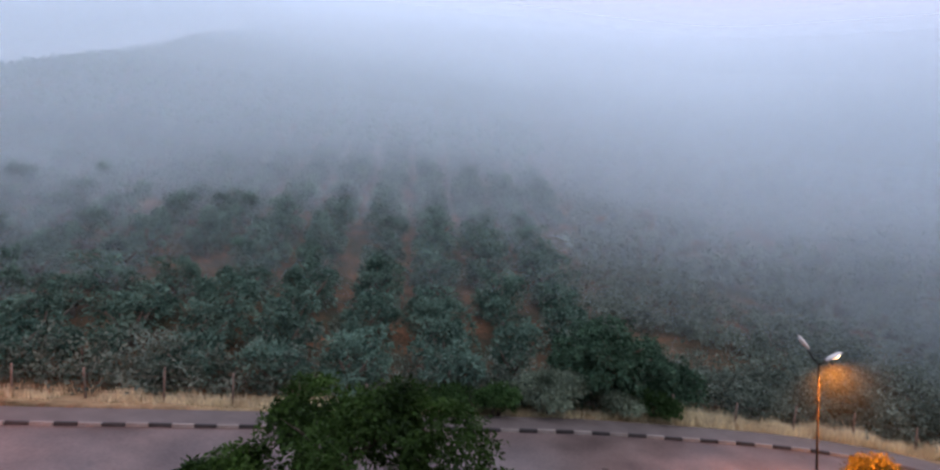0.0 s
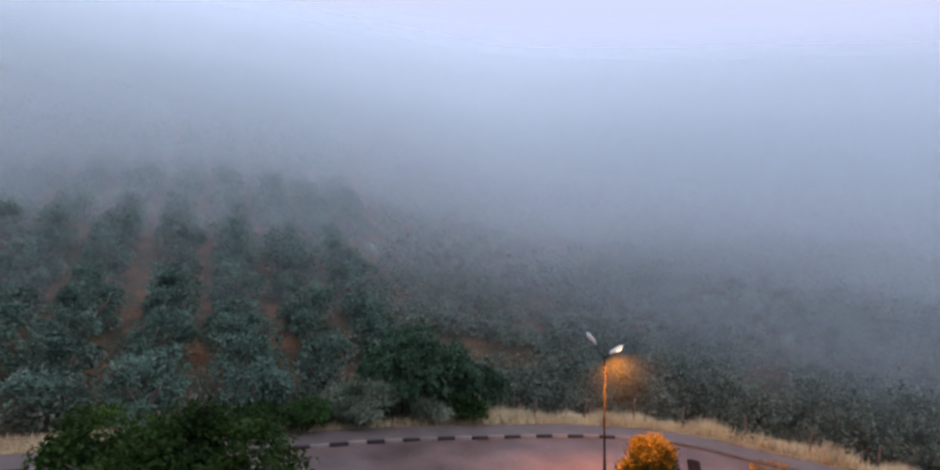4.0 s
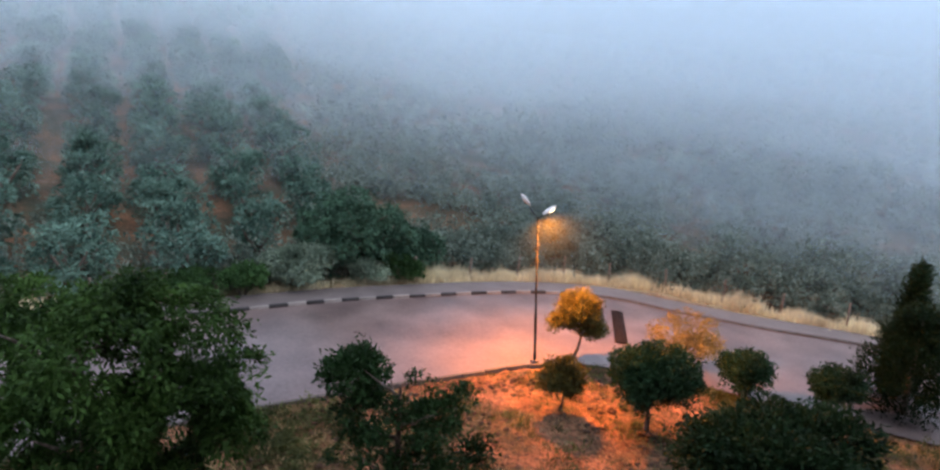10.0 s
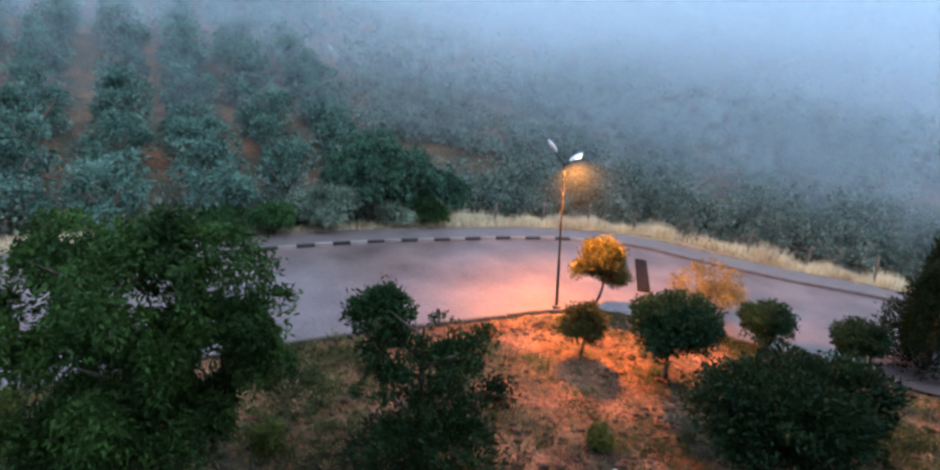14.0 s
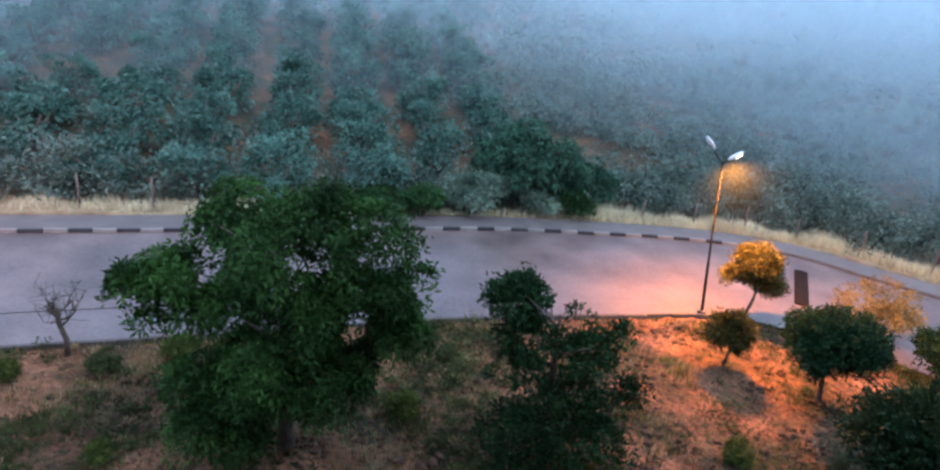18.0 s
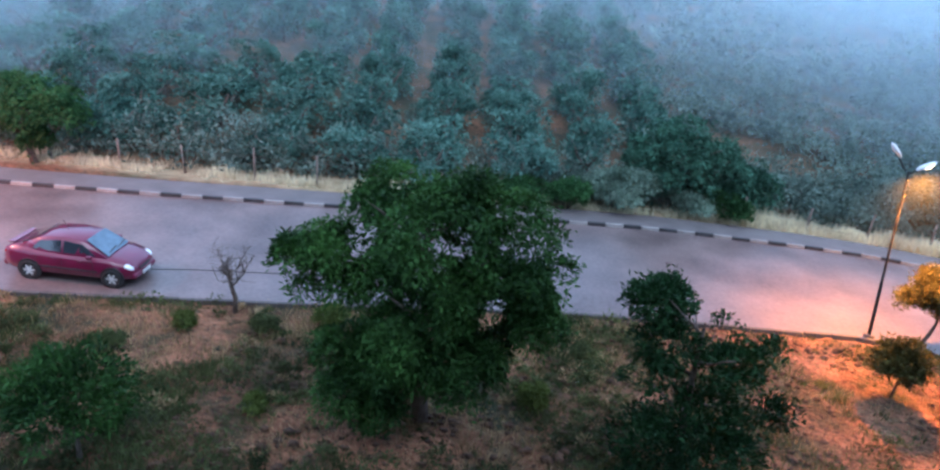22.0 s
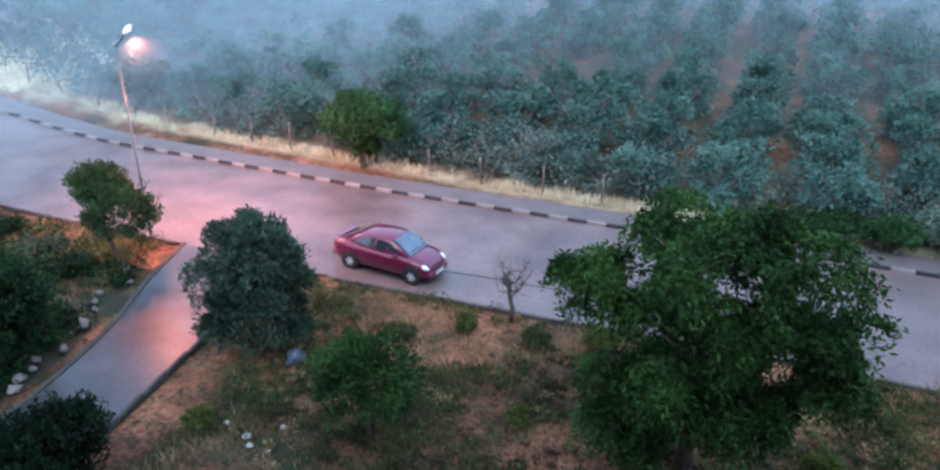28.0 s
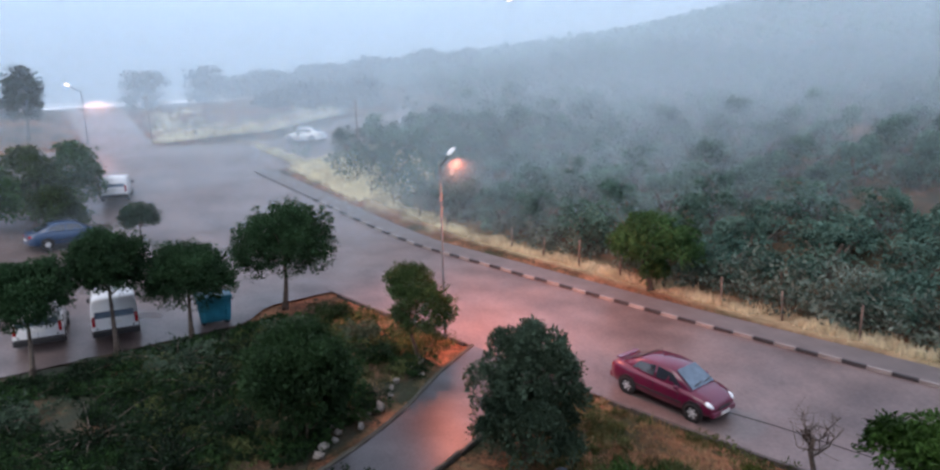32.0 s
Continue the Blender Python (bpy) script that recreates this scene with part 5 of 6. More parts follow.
street_lamp(12.42, 22.15, 6.0, "double-armed street lamp, one head lit orange", ((1, True, 0.27, 0.16), (-1, False, 0.42, 0.52)), -4, (-0.06, 0.0))
lamp_light("street_lamp_light", (12.6, 22.6, 5.9), 15500, spread=170, blend=1.0, tilt=(-18, -16))
street_lamp(-23.4, 15.1, 7.3, "street lamp at the driveway corner, lit orange", ((1, True, 0.75, 0.4),), 116, (0.0, 0.0), GALVANISED)
lamp_light("street_lamp_light", (-23.95, 16.15, 9.3), 9500, (1.0, 0.25, 0.13), spread=150, blend=0.9, tilt=(20, -4))
street_lamp(-70.5, 56.8, 9.0, "distant street lamp lit in the fog", ((1, True, 0.8, 0.45),), -50)
street_lamp(-70.2, 7.4, 4.6, "street lamp beyond the parking area, lit orange", ((1, True, 0.8, 0.45),), -80)
lamp_light("street_lamp_light", (-69.9, 8.4, 13.4), 900, (1.0, 0.34, 0.22))


# ---- vehicles ----
def loft(sections, mat, name, parent, label="", close=True):
    """A skin over rings of points that follow one another."""
    n = len(sections[0])
    verts = [p for s in sections for p in s]
    faces = []
    for i in range(len(sections) - 1):
        for k in range(n):
            k1 = (k + 1) % n
            faces.append((i * n + k, i * n + k1, (i + 1) * n + k1, (i + 1) * n + k))
    if close:
        faces.append(tuple(range(n))[::-1])
        faces.append(tuple(range((len(sections) - 1) * n, len(sections) * n)))
    ob = link_mesh(name, verts, faces, mat, parent, label, True)
    return ob


def wheel(parent, x, y, r=0.31, w=0.2):
    bm = bmesh.new()
    prof = [(r * 0.62, -w / 2), (r * 0.93, -w / 2), (r, -w * 0.34), (r, w * 0.34), (r * 0.93, w / 2), (r * 0.62, w / 2)]
    seg = 22
    rings = [[bm.verts.new((q[0] * math.cos(2 * math.pi * k / seg), q[1], q[0] * math.sin(2 * math.pi * k / seg))) for q in prof] for k in range(seg)]
    for k in range(seg):
        a, b = rings[k], rings[(k + 1) % seg]
        for i in range(len(prof)):
            j = (i + 1) % len(prof)
            bm.faces.new((a[i], a[j], b[j], b[i]))
    bmesh.ops.recalc_face_normals(bm, faces=bm.faces)
    bmesh.ops.translate(bm, verts=bm.verts, vec=(x, y, r))
    wh = part("wheel", bm, TYRE, parent, "black tyre", True)
    s = 1 if y > 0 else -1
    bm = bmesh.new()
    bmesh.ops.create_cone(bm, cap_ends=True, segments=18, radius1=r * 0.62, radius2=r * 0.6, depth=0.03, matrix=Matrix.Translation((x, y + s * w * 0.22, r)) @ Matrix.Rotation(math.pi / 2, 4, "X"))
    for k in range(6):
        a = k * math.pi / 3
        box(bm, r * 0.5, 0.03, 0.06, Matrix.Translation((x, y + s * w * 0.36, r)) @ Matrix.Rotation(a, 4, "Y") @ Matrix.Translation((r * 0.32, 0, 0)))
    bmesh.ops.create_cone(bm, cap_ends=True, segments=10, radius1=0.05, radius2=0.045, depth=0.05, matrix=Matrix.Translation((x, y + s * w * 0.36, r)) @ Matrix.Rotation(math.pi / 2, 4, "X"))
    part("rim", bm, ALLOY, wh, "silver six-spoke rim")
    return wh


def quad_panel(name, pts, mat, parent, label="", thick=0.012):
    """A thin four-sided panel, given by its outer corners."""
    p = [Vector(q) for q in pts]
    nrm = (p[1] - p[0]).cross(p[3] - p[0]).normalized()
    inner = [q - nrm * thick for q in p]
    return link_mesh(name, p + inner, [(0, 1, 2, 3), (7, 6, 5, 4), (0, 4, 5, 1), (1, 5, 6, 2), (2, 6, 7, 3), (3, 7, 4, 0)], mat, parent, label)


def sedan(x, y, turn, paint, label, slope=0.0, name="sedan_car"):
    """A four-door saloon, 4.3 m long, nose towards +x."""
    top = thing(name, at(x, y, turn) @ pose(0, 0, 0, 0, slope, 0), label, "car")
    # lower body: ring stations along the length: x, half width, sill, shoulder, bonnet/boot height
    st = [(-2.14, 0.60, 0.42, 0.66, 0.80), (-2.08, 0.76, 0.30, 0.74, 0.95), (-1.85, 0.82, 0.24, 0.80, 1.02), (-1.45, 0.845, 0.22, 0.82, 1.03), (-0.9, 0.855, 0.20, 0.83, 0.98), (0.0, 0.86, 0.20, 0.82, 0.94),
          (0.8, 0.855, 0.20, 0.80, 0.95), (1.2, 0.845, 0.21, 0.77, 0.92), (1.55, 0.82, 0.23, 0.71, 0.83), (1.80, 0.74, 0.27, 0.61, 0.71), (1.92, 0.56, 0.34, 0.50, 0.58)]
    rings = []
    for sx, hw, sill, sh, hi in st:
        half = [(0, sill), (hw * 0.8, sill), (hw * 0.97, sill + 0.08), (hw, (sill + sh) / 2), (hw * 0.985, sh), (hw * 0.9, hi - 0.03), (hw * 0.55, hi + 0.005), (0, hi + 0.02)]
        rings.append([(sx, -q[0], q[1]) for q in half] + [(sx, q[0], q[1]) for q in half[-2:0:-1]])
    body = loft(rings, paint, "body", top)
    # cabin: x, half width at belt, half width at roof, belt height, roof height
    cab = [(-1.72, 0.66, 0.62, 1.00, 1.03), (-1.05, 0.74, 0.60, 0.98, 1.34), (-0.75, 0.755, 0.60, 0.96, 1.41), (-0.2, 0.765, 0.61, 0.94, 1.44), (0.25, 0.765, 0.60, 0.93, 1.40), (0.42, 0.76, 0.59, 0.93, 1.35), (1.12, 0.70, 0.66, 0.92, 0.94)]
    rings = []
    for sx, wb, wr, zb, zr in cab:
        half = [(0, zb - 0.1), (wb, zb - 0.1), (wb, zb), (wr + 0.03, zr - 0.05), (wr - 0.06, zr), (0, zr + 0.025)]
        rings.append([(sx, -q[0], q[1]) for q in half] + [(sx, q[0], q[1]) for q in half[-2:0:-1]])
    loft(rings, paint, "cabin", top)
    for s in (-1, 1):
        def wp(sx, zt, out=0.012):
            i = max(k for k in range(len(cab) - 1) if cab[k][0] <= sx)
            t = (sx - cab[i][0]) / (cab[i + 1][0] - cab[i][0])
            wb, wr, zb, zr = [cab[i][j] * (1 - t) + cab[i + 1][j] * t for j in (1, 2, 3, 4)]
            k = zt
            return (sx, s * (wb + (wr + 0.03 - wb) * k + out), zb + (zr - 0.05 - zb) * k)
        rear = [wp(-1.22, 0.1), wp(-0.30, 0.1), wp(-0.30, 0.92), wp(-0.98, 0.9)]
        front = [wp(-0.22, 0.1), wp(0.78, 0.12), wp(0.36, 0.9), wp(-0.22, 0.92)]
        for nm, q in (("rear_side_window", rear), ("front_side_window", front)):
            quad_panel(nm, q if s < 0 else q[::-1], GLASS_DARK, top, "dark tinted side window")
        bm = box(bmesh.new(), 0.16, 0.12, 0.11, Matrix.Translation((0.66, s * 0.90, 0.98)), 0.03)
        part("side_mirror", bm, paint, top)
        for hx in (-0.42, 0.42):
            part("door_handle", box(bmesh.new(), 0.16, 0.03, 0.03, Matrix.Translation((hx - 0.1, s * 0.862, 0.80)), 0.008), paint, top)
        for dx in (-1.05, -0.26, 0.72):
            part("door_gap", box(bmesh.new(), 0.012, 0.008, 0.5, Matrix.Translation((dx, s * 0.857, 0.58))), TRIM, top)
        part("side_moulding", box(bmesh.new(), 1.9, 0.03, 0.05, Matrix.Translation((-0.1, s * 0.862, 0.50)), 0.01), TRIM, top)
        bm = bmesh.new()
        bmesh.ops.create_uvsphere(bm, u_segments=12, v_segments=8, radius=1, matrix=Matrix.Translation((1.71, s * 0.58, 0.645)) @ Matrix.Rotation(-0.6 * s, 4, "Z") @ Matrix.Rotation(0.5, 4, "Y") @ Matrix.Diagonal((0.19, 0.17, 0.085, 1)))
        part("headlight", bm, CLEAR_LENS, top, "clear white headlight", True)
        bm = box(bmesh.new(), 0.12, 0.28, 0.16, Matrix.Translation((-2.07, s * 0.60, 0.80)) @ Matrix.Rotation(-0.35 * s, 4, "Z"), 0.03)
        part("tail_light", bm, RED_LENS, top, "red tail light")
        for ax in (-1.30, 1.30):
            # dark wheel arch
            bm = bmesh.new()
            bmesh.ops.create_cone(bm, cap_ends=True, segments=20, radius1=0.37, radius2=0.37, depth=0.06, matrix=Matrix.Translation((ax, s * 0.835, 0.33)) @ Matrix.Rotation(math.pi / 2, 4, "X"))
            part("wheel_arch", bm, TRIM, top)
            wheel(top, ax, s * 0.79)
    quad_panel("windscreen", [(1.13, -0.62, 0.975), (1.13, 0.62, 0.975), (0.43, 0.53, 1.405), (0.43, -0.53, 1.405)], SKY_GLASS, top, "wet windscreen with the sky's reflection in its pale blue colour")
    quad_panel("rear_window", [(-1.72, 0.57, 1.07), (-1.72, -0.57, 1.07), (-1.05, -0.51, 1.395), (-1.05, 0.51, 1.395)], GLASS_DARK, top, "dark rear window")
    part("front_bumper", box(bmesh.new(), 0.3, 1.35, 0.2, Matrix.Translation((1.82, 0, 0.36)), 0.07), paint, top)
    part("grille", box(bmesh.new(), 0.08, 0.62, 0.1, Matrix.Translation((1.90, 0, 0.53)), 0.02), TRIM, top, "black grille")
    part("rear_bumper", box(bmesh.new(), 0.28, 1.45, 0.22, Matrix.Translation((-2.06, 0, 0.42)), 0.07), paint, top)
    part("number_plate", box(bmesh.new(), 0.02, 0.5, 0.11, Matrix.Translation((1.985, 0, 0.37))), PLATE, top)
    part("number_plate", box(bmesh.new(), 0.02, 0.5, 0.11, Matrix.Translation((-2.215, 0, 0.62))), PLATE, top)
    part("boot_spoiler", box(bmesh.new(), 0.2, 1.1, 0.035, Matrix.Translation((-1.97, 0, 1.06)), 0.012), paint, top)
    for s in (-1, 1):
        part("wiper", box(bmesh.new(), 0.03, 0.5, 0.015, Matrix.Translation((1.06, 0.28 * s, 1.045)) @ Matrix.Rotation(0.2, 4, "X")), TRIM, top)
    part("aerial", box(bmesh.new(), 0.012, 0.012, 0.35, Matrix.Translation((-0.5, 0, 1.58)) @ Matrix.Rotation(-0.5, 4, "Y")), TRIM, top)
    return top


def van(x, y, turn, label, length=4.2, width=1.75, high=1.85):
    """A white delivery van; nose towards +x, rear doors towards -x."""
    top = thing("white_van", at(x, y, turn), label, "van")
    L, W = length / 2, width / 2
    st = [(-L, 0.94, 0.42, high - 0.10), (-L + 0.08, 1.0, 0.32, high - 0.02), (-L + 0.8, 1.0, 0.28, high), (0.35, 1.0, 0.28, high - 0.01), (0.75, 0.98, 0.28, high - 0.12), (1.35, 0.97, 0.28, 1.12), (L - 0.25, 0.92, 0.3, 0.98), (L, 0.75, 0.36, 0.70)]
    rings = []
    for sx, k, lo, hi in st:
        w = W * k
        half = [(0, lo), (w * 0.9, lo), (w, lo + 0.12), (w, min(hi - 0.05, 1.05)), (w * 0.93, hi - 0.09), (w * 0.8, hi), (0, hi + 0.03)]
        rings.append([(sx, -q[0], q[1]) for q in half] + [(sx, q[0], q[1]) for q in half[-2:0:-1]])
    loft(rings, PAINT_WHITE, "body", top)
    for s in (-1, 1):
        part("tail_light", box(bmesh.new(), 0.07, 0.12, 0.42, Matrix.Translation((-L + 0.01, s * (W - 0.09), 0.92)), 0.02), RED_LENS, top, "red tail light")
        part("rear_door_hinge", box(bmesh.new(), 0.03, 0.05, 0.08, Matrix.Translation((-L - 0.01, s * (W - 0.2), 0.62)), 0.005), TRIM, top)
        quad_panel("side_window", [(0.25, s * (W + 0.008), 1.1), (1.2, s * (W + 0.0), 1.1), (0.78, s * (W * 0.93), high - 0.25), (0.25, s * (W * 0.95), high - 0.18)][::s], GLASS_DARK, top, "dark side window")
        part("side_mirror", box(bmesh.new(), 0.12, 0.18, 0.2, Matrix.Translation((0.95, s * (W + 0.1), 1.12)), 0.03), TRIM, top)
        bm = box(bmesh.new(), 0.12, 0.32, 0.18, Matrix.Translation((L - 0.14, s * (W - 0.28), 0.78)), 0.04)
        part("headlight", bm, CLEAR_LENS, top, "clear headlight")
        for ax in (-1.2, 1.3):
            wheel(top, ax, s * (W - 0.08), 0.32, 0.2)
    quad_panel("rear_window", [(-L - 0.02, -W + 0.14, 1.04), (-L + 0.03, -W + 0.2, high - 0.14), (-L + 0.03, W - 0.2, high - 0.14), (-L - 0.02, W - 0.14, 1.04)], SKY_GLASS, top, "wide rear window with the sky's reflection in its colour")
    part("rear_bumper", box(bmesh.new(), 0.22, width, 0.26, Matrix.Translation((-L - 0.02, 0, 0.42)), 0.05), TRIM, top, "black plastic rear bumper")
    part("number_plate", box(bmesh.new(), 0.02, 0.5, 0.11, Matrix.Translation((-L - 0.03, 0.0, 0.82))), PLATE, top)
    part("door_gap", box(bmesh.new(), 0.012, 0.014, high - 0.6, Matrix.Translation((-L - 0.004, 0, high / 2 + 0.22))), TRIM, top)
    quad_panel("windscreen", [(1.34, -W + 0.12, 1.13), (1.34, W - 0.12, 1.13), (0.78, W - 0.2, high - 0.14), (0.78, -W + 0.2, high - 0.14)], GLASS_DARK, top, "dark windscreen")
    return top


sedan(-14.1, 18.4, 4.0, PAINT_RED, "shiny wet maroon four-door saloon parked at the kerb", 2.98)
van(-32.6, 3.75, 173, "white delivery van with dark rear windows, parked nose in")
van(-33.2, 1.05, 173, "white delivery van half hidden behind a pine")
sedan(-65.5, 26.1, 215, PAINT_WHITE, "white saloon parked across the junction, faint in fog", 0.0, "white_car")
sedan(-46.2, 3.3, 100, PAINT_BLUE, "blue saloon half hidden behind evergreen trees", 0.0, "blue_car")
van(-54.1, 7.2, 165, "white hatchback van parked beyond the trees", 3.9, 1.75, 1.75)


def container(x, y, turn):
    """A wheeled steel waste container with a curved lid."""
    top = thing("waste_container", at(x, y, turn), "teal steel waste container with pale bags on its lid", "container")
    L, W, H = 0.72, 0.52, 1.15
    rings = []
    for z, k in ((0.14, 0.86), (0.5, 0.93), (H, 1.0), (H + 0.02, 1.04)):
        rings.append([(-L * k, -W * k, z), (L * k, -W * k, z), (L * k, W * k, z), (-L * k, W * k, z)])
    loft(rings, TEAL, "bin_body", top)
    bm = box(bmesh.new(), 2 * L + 0.1, 2 * W + 0.1, 0.14, Matrix.Translation((0, 0, H + 0.1)), 0.06)
    part("lid", bm, TEAL, top, "closed lid")
    for sx in (-1, 1):
        part("lifting_pin", box(bmesh.new(), 0.12, 0.06, 0.06, Matrix.Translation((sx * (L + 0.06), 0, H - 0.15)), 0.01), STEEL, top)
        part("rib", box(bmesh.new(), 0.03, 0.03, 0.8, Matrix.Translation((sx * 0.45, -W * 0.97, 0.62)) @ pose(0, 0, 0, 3, 0, 0)), TEAL, top)
        for sy in (-1, 1):
            bm = bmesh.new()
            bmesh.ops.create_cone(bm, cap_ends=True, segments=12, radius1=0.1, radius2=0.1, depth=0.05, matrix=Matrix.Translation((sx * 0.5, sy * 0.36, 0.1)) @ Matrix.Rotation(math.pi / 2, 4, "X"))
            part("castor", bm, TYRE, top)
    return top


container(-30.75, 7.5, 80)


def lump(name, x, y, size, mat, label, category, seed, lift=0.0, flat=0.7):
    """A lumpy, uneven stone or bag."""
    rng = random.Random(seed)
    bm = bmesh.new()
    bmesh.ops.create_icosphere(bm, subdivisions=2, radius=1.0)
    o = Vector((rng.uniform(0, 50), rng.uniform(0, 50), 3))
    for v in bm.verts:
        k = 1 + 0.75 * noise.noise(v.co * 1.3 + o) + 0.2 * noise.noise(v.co * 3 + o)
        v.co = Vector((v.co.x * k, v.co.y * k * 0.8, v.co.z * k * flat)) * size
    ob = part(name, bm, mat)
    ob.matrix_world = pose(x, y, ground(x, y) + size * flat * 0.45 + lift, 0, 0, rng.uniform(0, 360))
    return tagged(ob, label, category)


lump("rubbish_bag", -30.7, 7.7, 0.34, LITTER, "pale plastic bag on the container lid", "bag", 3, 1.12, 0.45)
rock_rng = random.Random(61)
rocks = [(-17.7 - 0.27 * k + rock_rng.uniform(-0.35, 0.35), 6.9 + 0.42 * k + rock_rng.uniform(-0.3, 0.3), 0.08 + 0.16 * rock_rng.random() ** 2) for k in range(15)]
rocks += [(rock_rng.uniform(-25.5, -18.6), rock_rng.uniform(1.5, 9.0), rock_rng.uniform(0.07, 0.17)) for _ in range(16)]
for k, (x, y, s) in enumerate(rocks):
    lump("rock", x, y, s, ROCK, "pale rock on the planted bank by the driveway", "rock", 40 + k, 0, 0.55 + 0.2 * (k % 3))["group"] = "rocks along the driveway"
lump("blue_bag", -12.75, 11.95, 0.3, BLUE_TARP, "crumpled blue-grey plastic bag under the evergreen", "bag", 5)


def speed_bump(x, y, turn, length=4.6):
    """A black rubber ramp bolted across one lane, in sections."""
    top = thing("speed_bump", at(x, y, turn, 0.006) @ pose(0, 0, 0, 2.54, 1.56, 0), "black rubber speed bump across the lane", "speed bump")
    n = 9
    for k in range(n):
        bm = bmesh.new()
        l = length / n - 0.012
        prof = [(-0.3, 0.0), (-0.27, 0.02), (-0.1, 0.055), (0.1, 0.055), (0.27, 0.02), (0.3, 0.0)]
        a = [bm.verts.new((-l / 2, p[0], p[1])) for p in prof]
        b = [bm.verts.new((l / 2, p[0], p[1])) for p in prof]
        for i in range(len(prof)):
            j = (i + 1) % len(prof)
            bm.faces.new((a[i], a[j], b[j], b[i]))
        bm.faces.new(a[::-1])
        bm.faces.new(b)
        bmesh.ops.translate(bm, verts=bm.verts, vec=((k - (n - 1) / 2) * length / n, 0, 0.008))
        part("bump_section", bm, RUBBER, top)
    return top


speed_bump(18.65, 25.3, 58.5)


# ---- the fence along the grove ----
def fence():
    top = thing("wire_fence", Matrix(), "old wire fence on weathered posts along the grove", "fence", kind="structure")
    line = offset(smooth_line(GRASS_EDGE, 0.5), 0.55)
    keep = (line[:, 0] > -50) & (line[:, 0] < 40)
    line = line[keep]
    s = np.r_[0, np.cumsum(np.hypot(*np.diff(line, axis=0).T))]
    rng = random.Random(12)
    posts = []
    m = 1.2
    while m < s[-1]:
        x, y = float(np.interp(m, s, line[:, 0])), float(np.interp(m, s, line[:, 1]))
        h = rng.uniform(1.25, 1.6)
        z = ground(x, y)
        lean = Vector((rng.uniform(-0.08, 0.08), rng.uniform(-0.05, 0.05), 0))
        tubes("post", [([(x, y, z - 0.2), Vector((x, y, z + h * 0.5)) + lean * h * 0.5, Vector((x, y, z + h)) + lean * h], [0.06, 0.055, 0.05])], POST_WOOD, top, sides=6)
        posts.append((x, y, z, h))
        m += 3.0 + rng.uniform(-0.25, 0.25)
    for level in (0.35, 0.75, 1.12):
        pts = []
        for a, b in zip(posts[:-1], posts[1:]):
            for t in (0, 0.5):
                pts.append((a[0] * (1 - t) + b[0] * t, a[1] * (1 - t) + b[1] * t, a[2] * (1 - t) + b[2] * t + level - 0.05 * (t == 0.5)))
        tubes("wire", [(pts, [0.008] * len(pts))], WIRE, top, sides=4)


fence()

# scraps of litter on the garden earth
for k, (x, y, s) in enumerate([(-10.9, 9.6, 0.11), (-11.4, 8.9, 0.12), (-11.1, 8.7, 0.10), (-10.6, 8.8, 0.08), (-12.2, 9.0, 0.07), (9.2, 12.3, 0.06), (-17.6, 4.15, 0.2), (-18.1, 2.0, 0.07), (-9.9, 13.4, 0.05), (1.9, 16.4, 0.07)]):
    lump("litter", x, y, s, LITTER, "scrap of white litter on the earth", "litter", 90 + k, 0, 0.4)["group"] = "litter in the garden"

# ---- beyond the junction: banks and trees that fade into the fog ----
def earth_bank():
    """A low cut bank with dry grass on top, at the far side of the junction."""
    line = np.array([(-68.6, 13.2), (-68.6, 18.0), (-69.0, 24.5), (-71.8, 33.0)])
    line = resample(line, 40)
    verts, faces = [], []
    prof = [(0.0, 0.0), (0.6, 0.45), (1.6, 0.9), (3.5, 1.2), (9.0, 1.5), (16.0, 1.0), (20.0, 0.0)]
    for i, (x, y) in enumerate(line):
        for d, h in prof:
            k = noise.noise(Vector((x * 0.4, y * 0.4, d))) * 0.25
            px = x - d
            verts.append((px, y + 0.2 * d, ground(px, y) - 0.1 + h * min(1, i / 12, (39 - i) / 12) + k * (h > 0)))
    m = len(prof)
    for i in range(39):
        for k in range(m - 1):
            a = i * m + k
            faces.append((a, a + m, a + m + 1, a + 1))
    ob = link_mesh("earth_bank", verts, faces, EARTH, smooth=True)
    tagged(ob, "low earth bank with dry grass across the junction", "bank", kind="structure")
    g = np.random.default_rng(55)
    spots = []
    for _ in range(1300):
        i = g.integers(0, 39)
        d = 0.5 + 12 * g.random() ** 2
        x, y = line[i]
        spots.append((x - d, y + 0.2 * d + g.normal(0, 0.3), ground(x - d, y) + 0.55 * min(1, i / 12, (39 - i) / 12)))
    blades("dry_grass", spots, g, 0.7, 0.10, STRAW, "dry yellow grass on the far bank", "grass", 6, 0.3)


earth_bank()

FAR_BLOBS = [((0, 0, 1.3), (2.3, 2.3, 1.5), 3), ((0, 0, 3.4), (2.6, 2.6, 1.5), 4), ((-1.6, 0, 3.0), (1.6, 1.6, 1.1), 1.5), ((1.6, 0, 3.6), (1.6, 1.6, 1.1), 1.5)]
far_spots = [(-94.0, 16.6, 0.95, 1.15), (-92.0, 24.0, 0.95, 1.2), (-76.5, 27.0, 0.5, 1.4), (-76.0, 30.5, 0.62, 1.3), (-75.0, 33.6, 0.55, 1.5), (-73.6, 36.8, 0.6, 1.4)]
far_spots += [(-88.5 + 0.62 * k, 27.5 + 2.7 * k, 0.62 + 0.12 * math.sin(2.3 * k), 1.5) for k in range(12)]
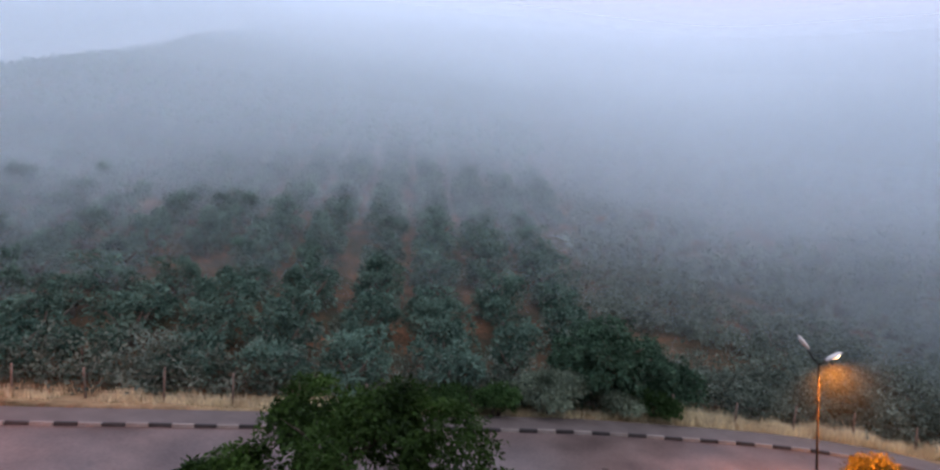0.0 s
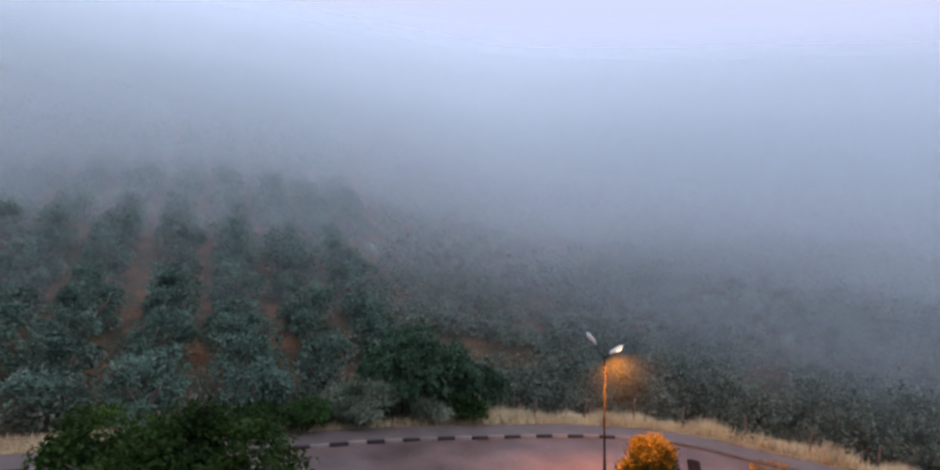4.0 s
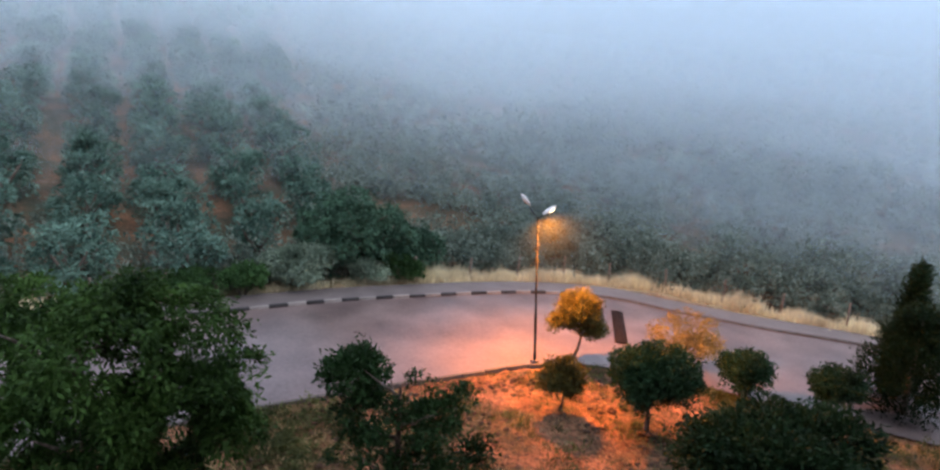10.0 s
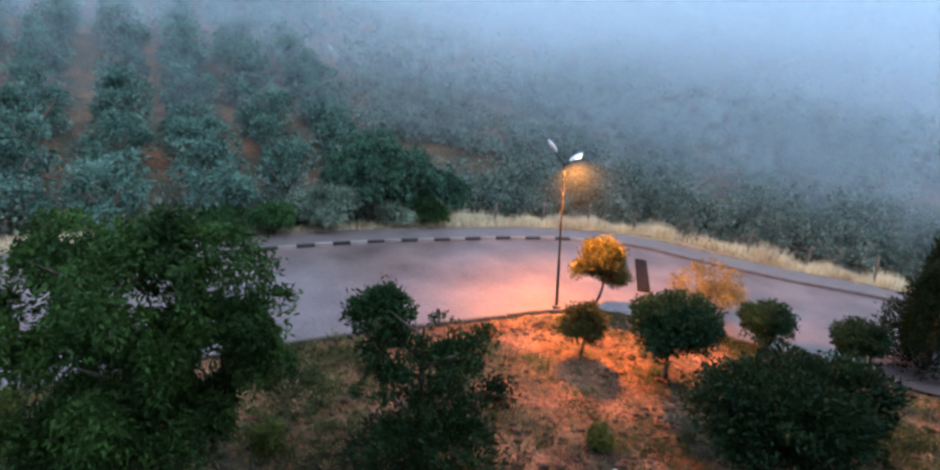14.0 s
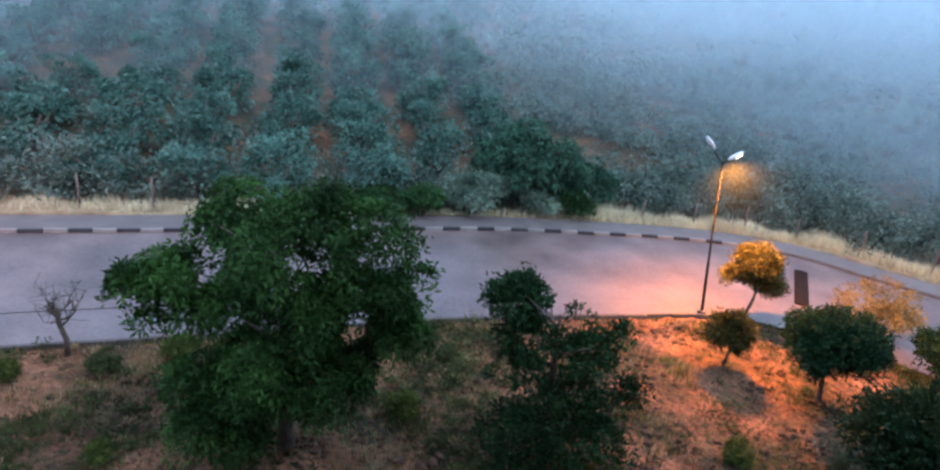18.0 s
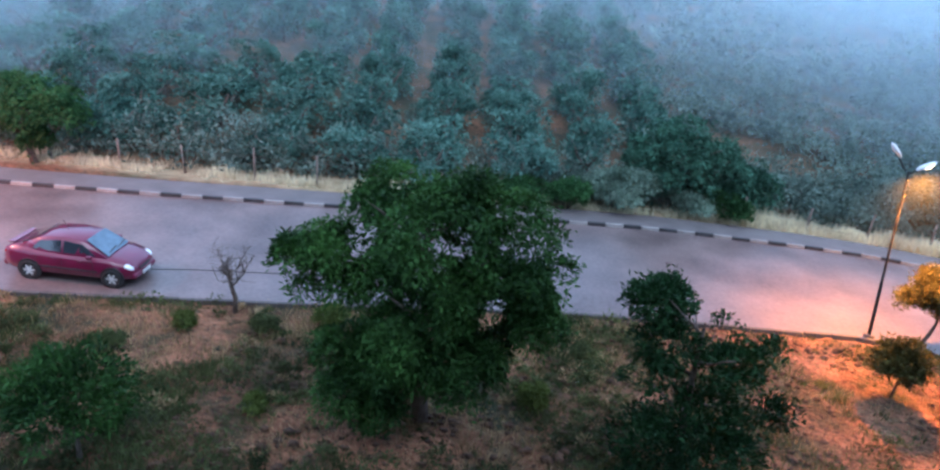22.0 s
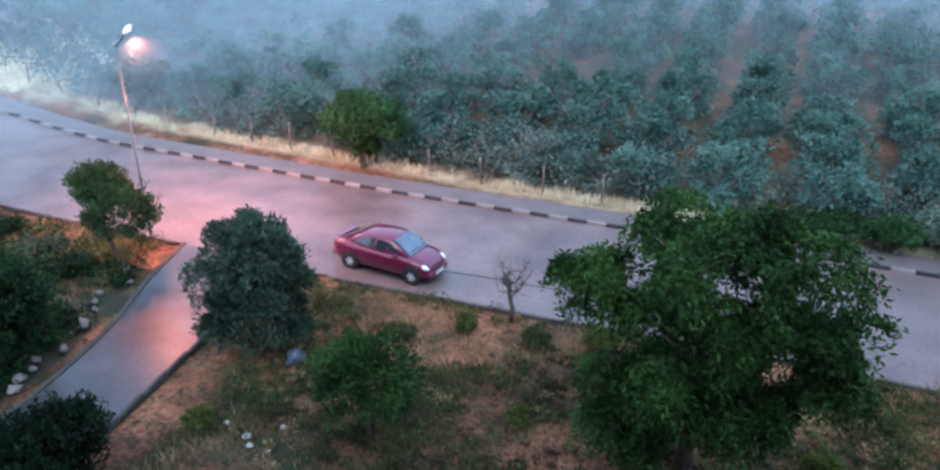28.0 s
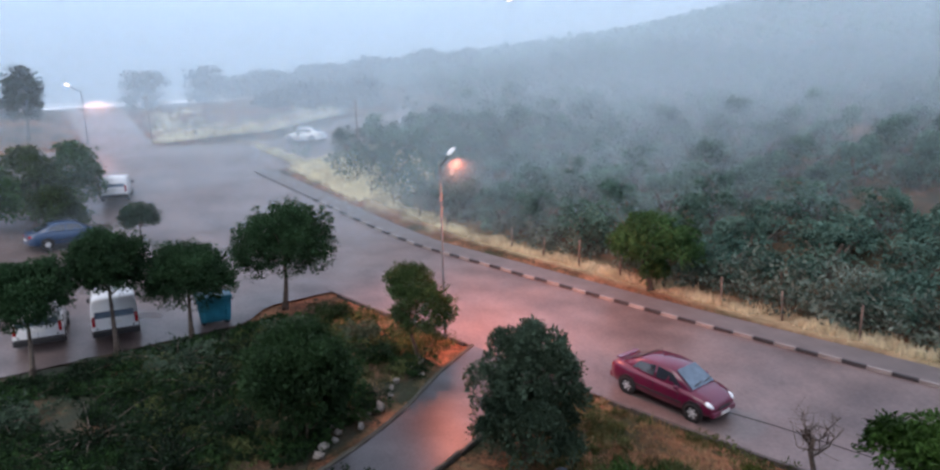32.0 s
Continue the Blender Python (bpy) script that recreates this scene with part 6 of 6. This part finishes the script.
for k, (x, y, s, wide) in enumerate(far_spots):
    blobs = [(tuple(np.array(c) * (s * wide, s * wide, s)), tuple(np.array(r) * (s * wide, s * wide, s)), q) for c, r, q in FAR_BLOBS]
    broad_tree(x, y, 100 + k, 4.6 * s, blobs, LEAF_DARK, "distant tree, a grey shape in the fog", clumps=90, per=12, clump=0.9, leaf=(0.5, 0.24), trunk=0.2, limbs=5, reach=1.8, trunk_top=0.7, name="distant_tree")
broad_tree(-72.5, 3.0, 120, 6.0, [((0, 0, 4.0), (1.5, 1.5, 2.2), 4), ((0.5, 0, 2.8), (1.6, 1.6, 1.4), 2)], LEAF_DARK, "dark tree beside the far street lamp", clumps=120, per=14, clump=0.7, leaf=(0.35, 0.16), trunk=0.16, limbs=5, reach=1.4, name="distant_tree")
broad_tree(-74.0, -2.5, 121, 5.2, [((0, 0, 3.4), (2.4, 2.4, 1.9), 4), ((0, -1.8, 2.6), (1.8, 1.8, 1.6), 2)], LEAF_DARK, "dark tree at the edge of the parking area", clumps=150, per=14, clump=0.8, leaf=(0.35, 0.16), trunk=0.18, limbs=5, reach=1.8, name="distant_tree")
for k, (x, y, w, h) in enumerate([(-52.6, 4.6, 3.4, 4.6), (-52.0, 2.0, 4.0, 4.6), (-50.5, -0.4, 3.8, 3.6), (-48.5, 3.0, 3.0, 2.8)]):
    broad_tree(x, y, 130 + k, h, [((0, 0, h * 0.58), (w / 2, w / 2, h * 0.36), 4), ((0.5, 0.4, h * 0.36), (w * 0.4, w * 0.4, h * 0.3), 2), ((-0.5, 0, h * 0.8), (w * 0.28, w * 0.28, h * 0.2), 1)],
               LEAF_BRONZE if k % 2 else LEAF_OAK, "bushy evergreen tree lit pink from behind by a lamp", clumps=170, per=16, clump=0.5, leaf=(0.26, 0.10), trunk=0.13, limbs=6, reach=1.3, trunk_top=0.7, name="evergreen_tree")
tubes_post = thing("leaning_post", at(-69.2, 12.6), "thin leaning wooden post at the bank", "post")
tubes("post", [([(0, 0, -0.2), (-0.5, 0, 2.4), (-0.9, 0, 4.4)], [0.08, 0.07, 0.06])], POST_WOOD, tubes_post)
mast = thing("utility_pole", at(-82, -2.6), "thin utility pole, faint in the fog", "pole")
tubes("pole", [([(0, 0, -0.2), (-0.1, 0, 5), (-0.2, 0, 9.5)], [0.12, 0.1, 0.08])], POST_WOOD, mast)
part("crossarm", box(bmesh.new(), 0.1, 1.3, 0.1, Matrix.Translation((-0.2, 0, 9.0)), 0.01), POST_WOOD, mast)
post2 = thing("utility_pole", at(-57.2, 27.8), "thin utility pole behind the dry grass", "pole")
tubes("pole", [([(0, 0, -0.2), (0.05, 0, 3.0), (0.0, 0, 5.6)], [0.1, 0.09, 0.07])], POST_WOOD, post2)
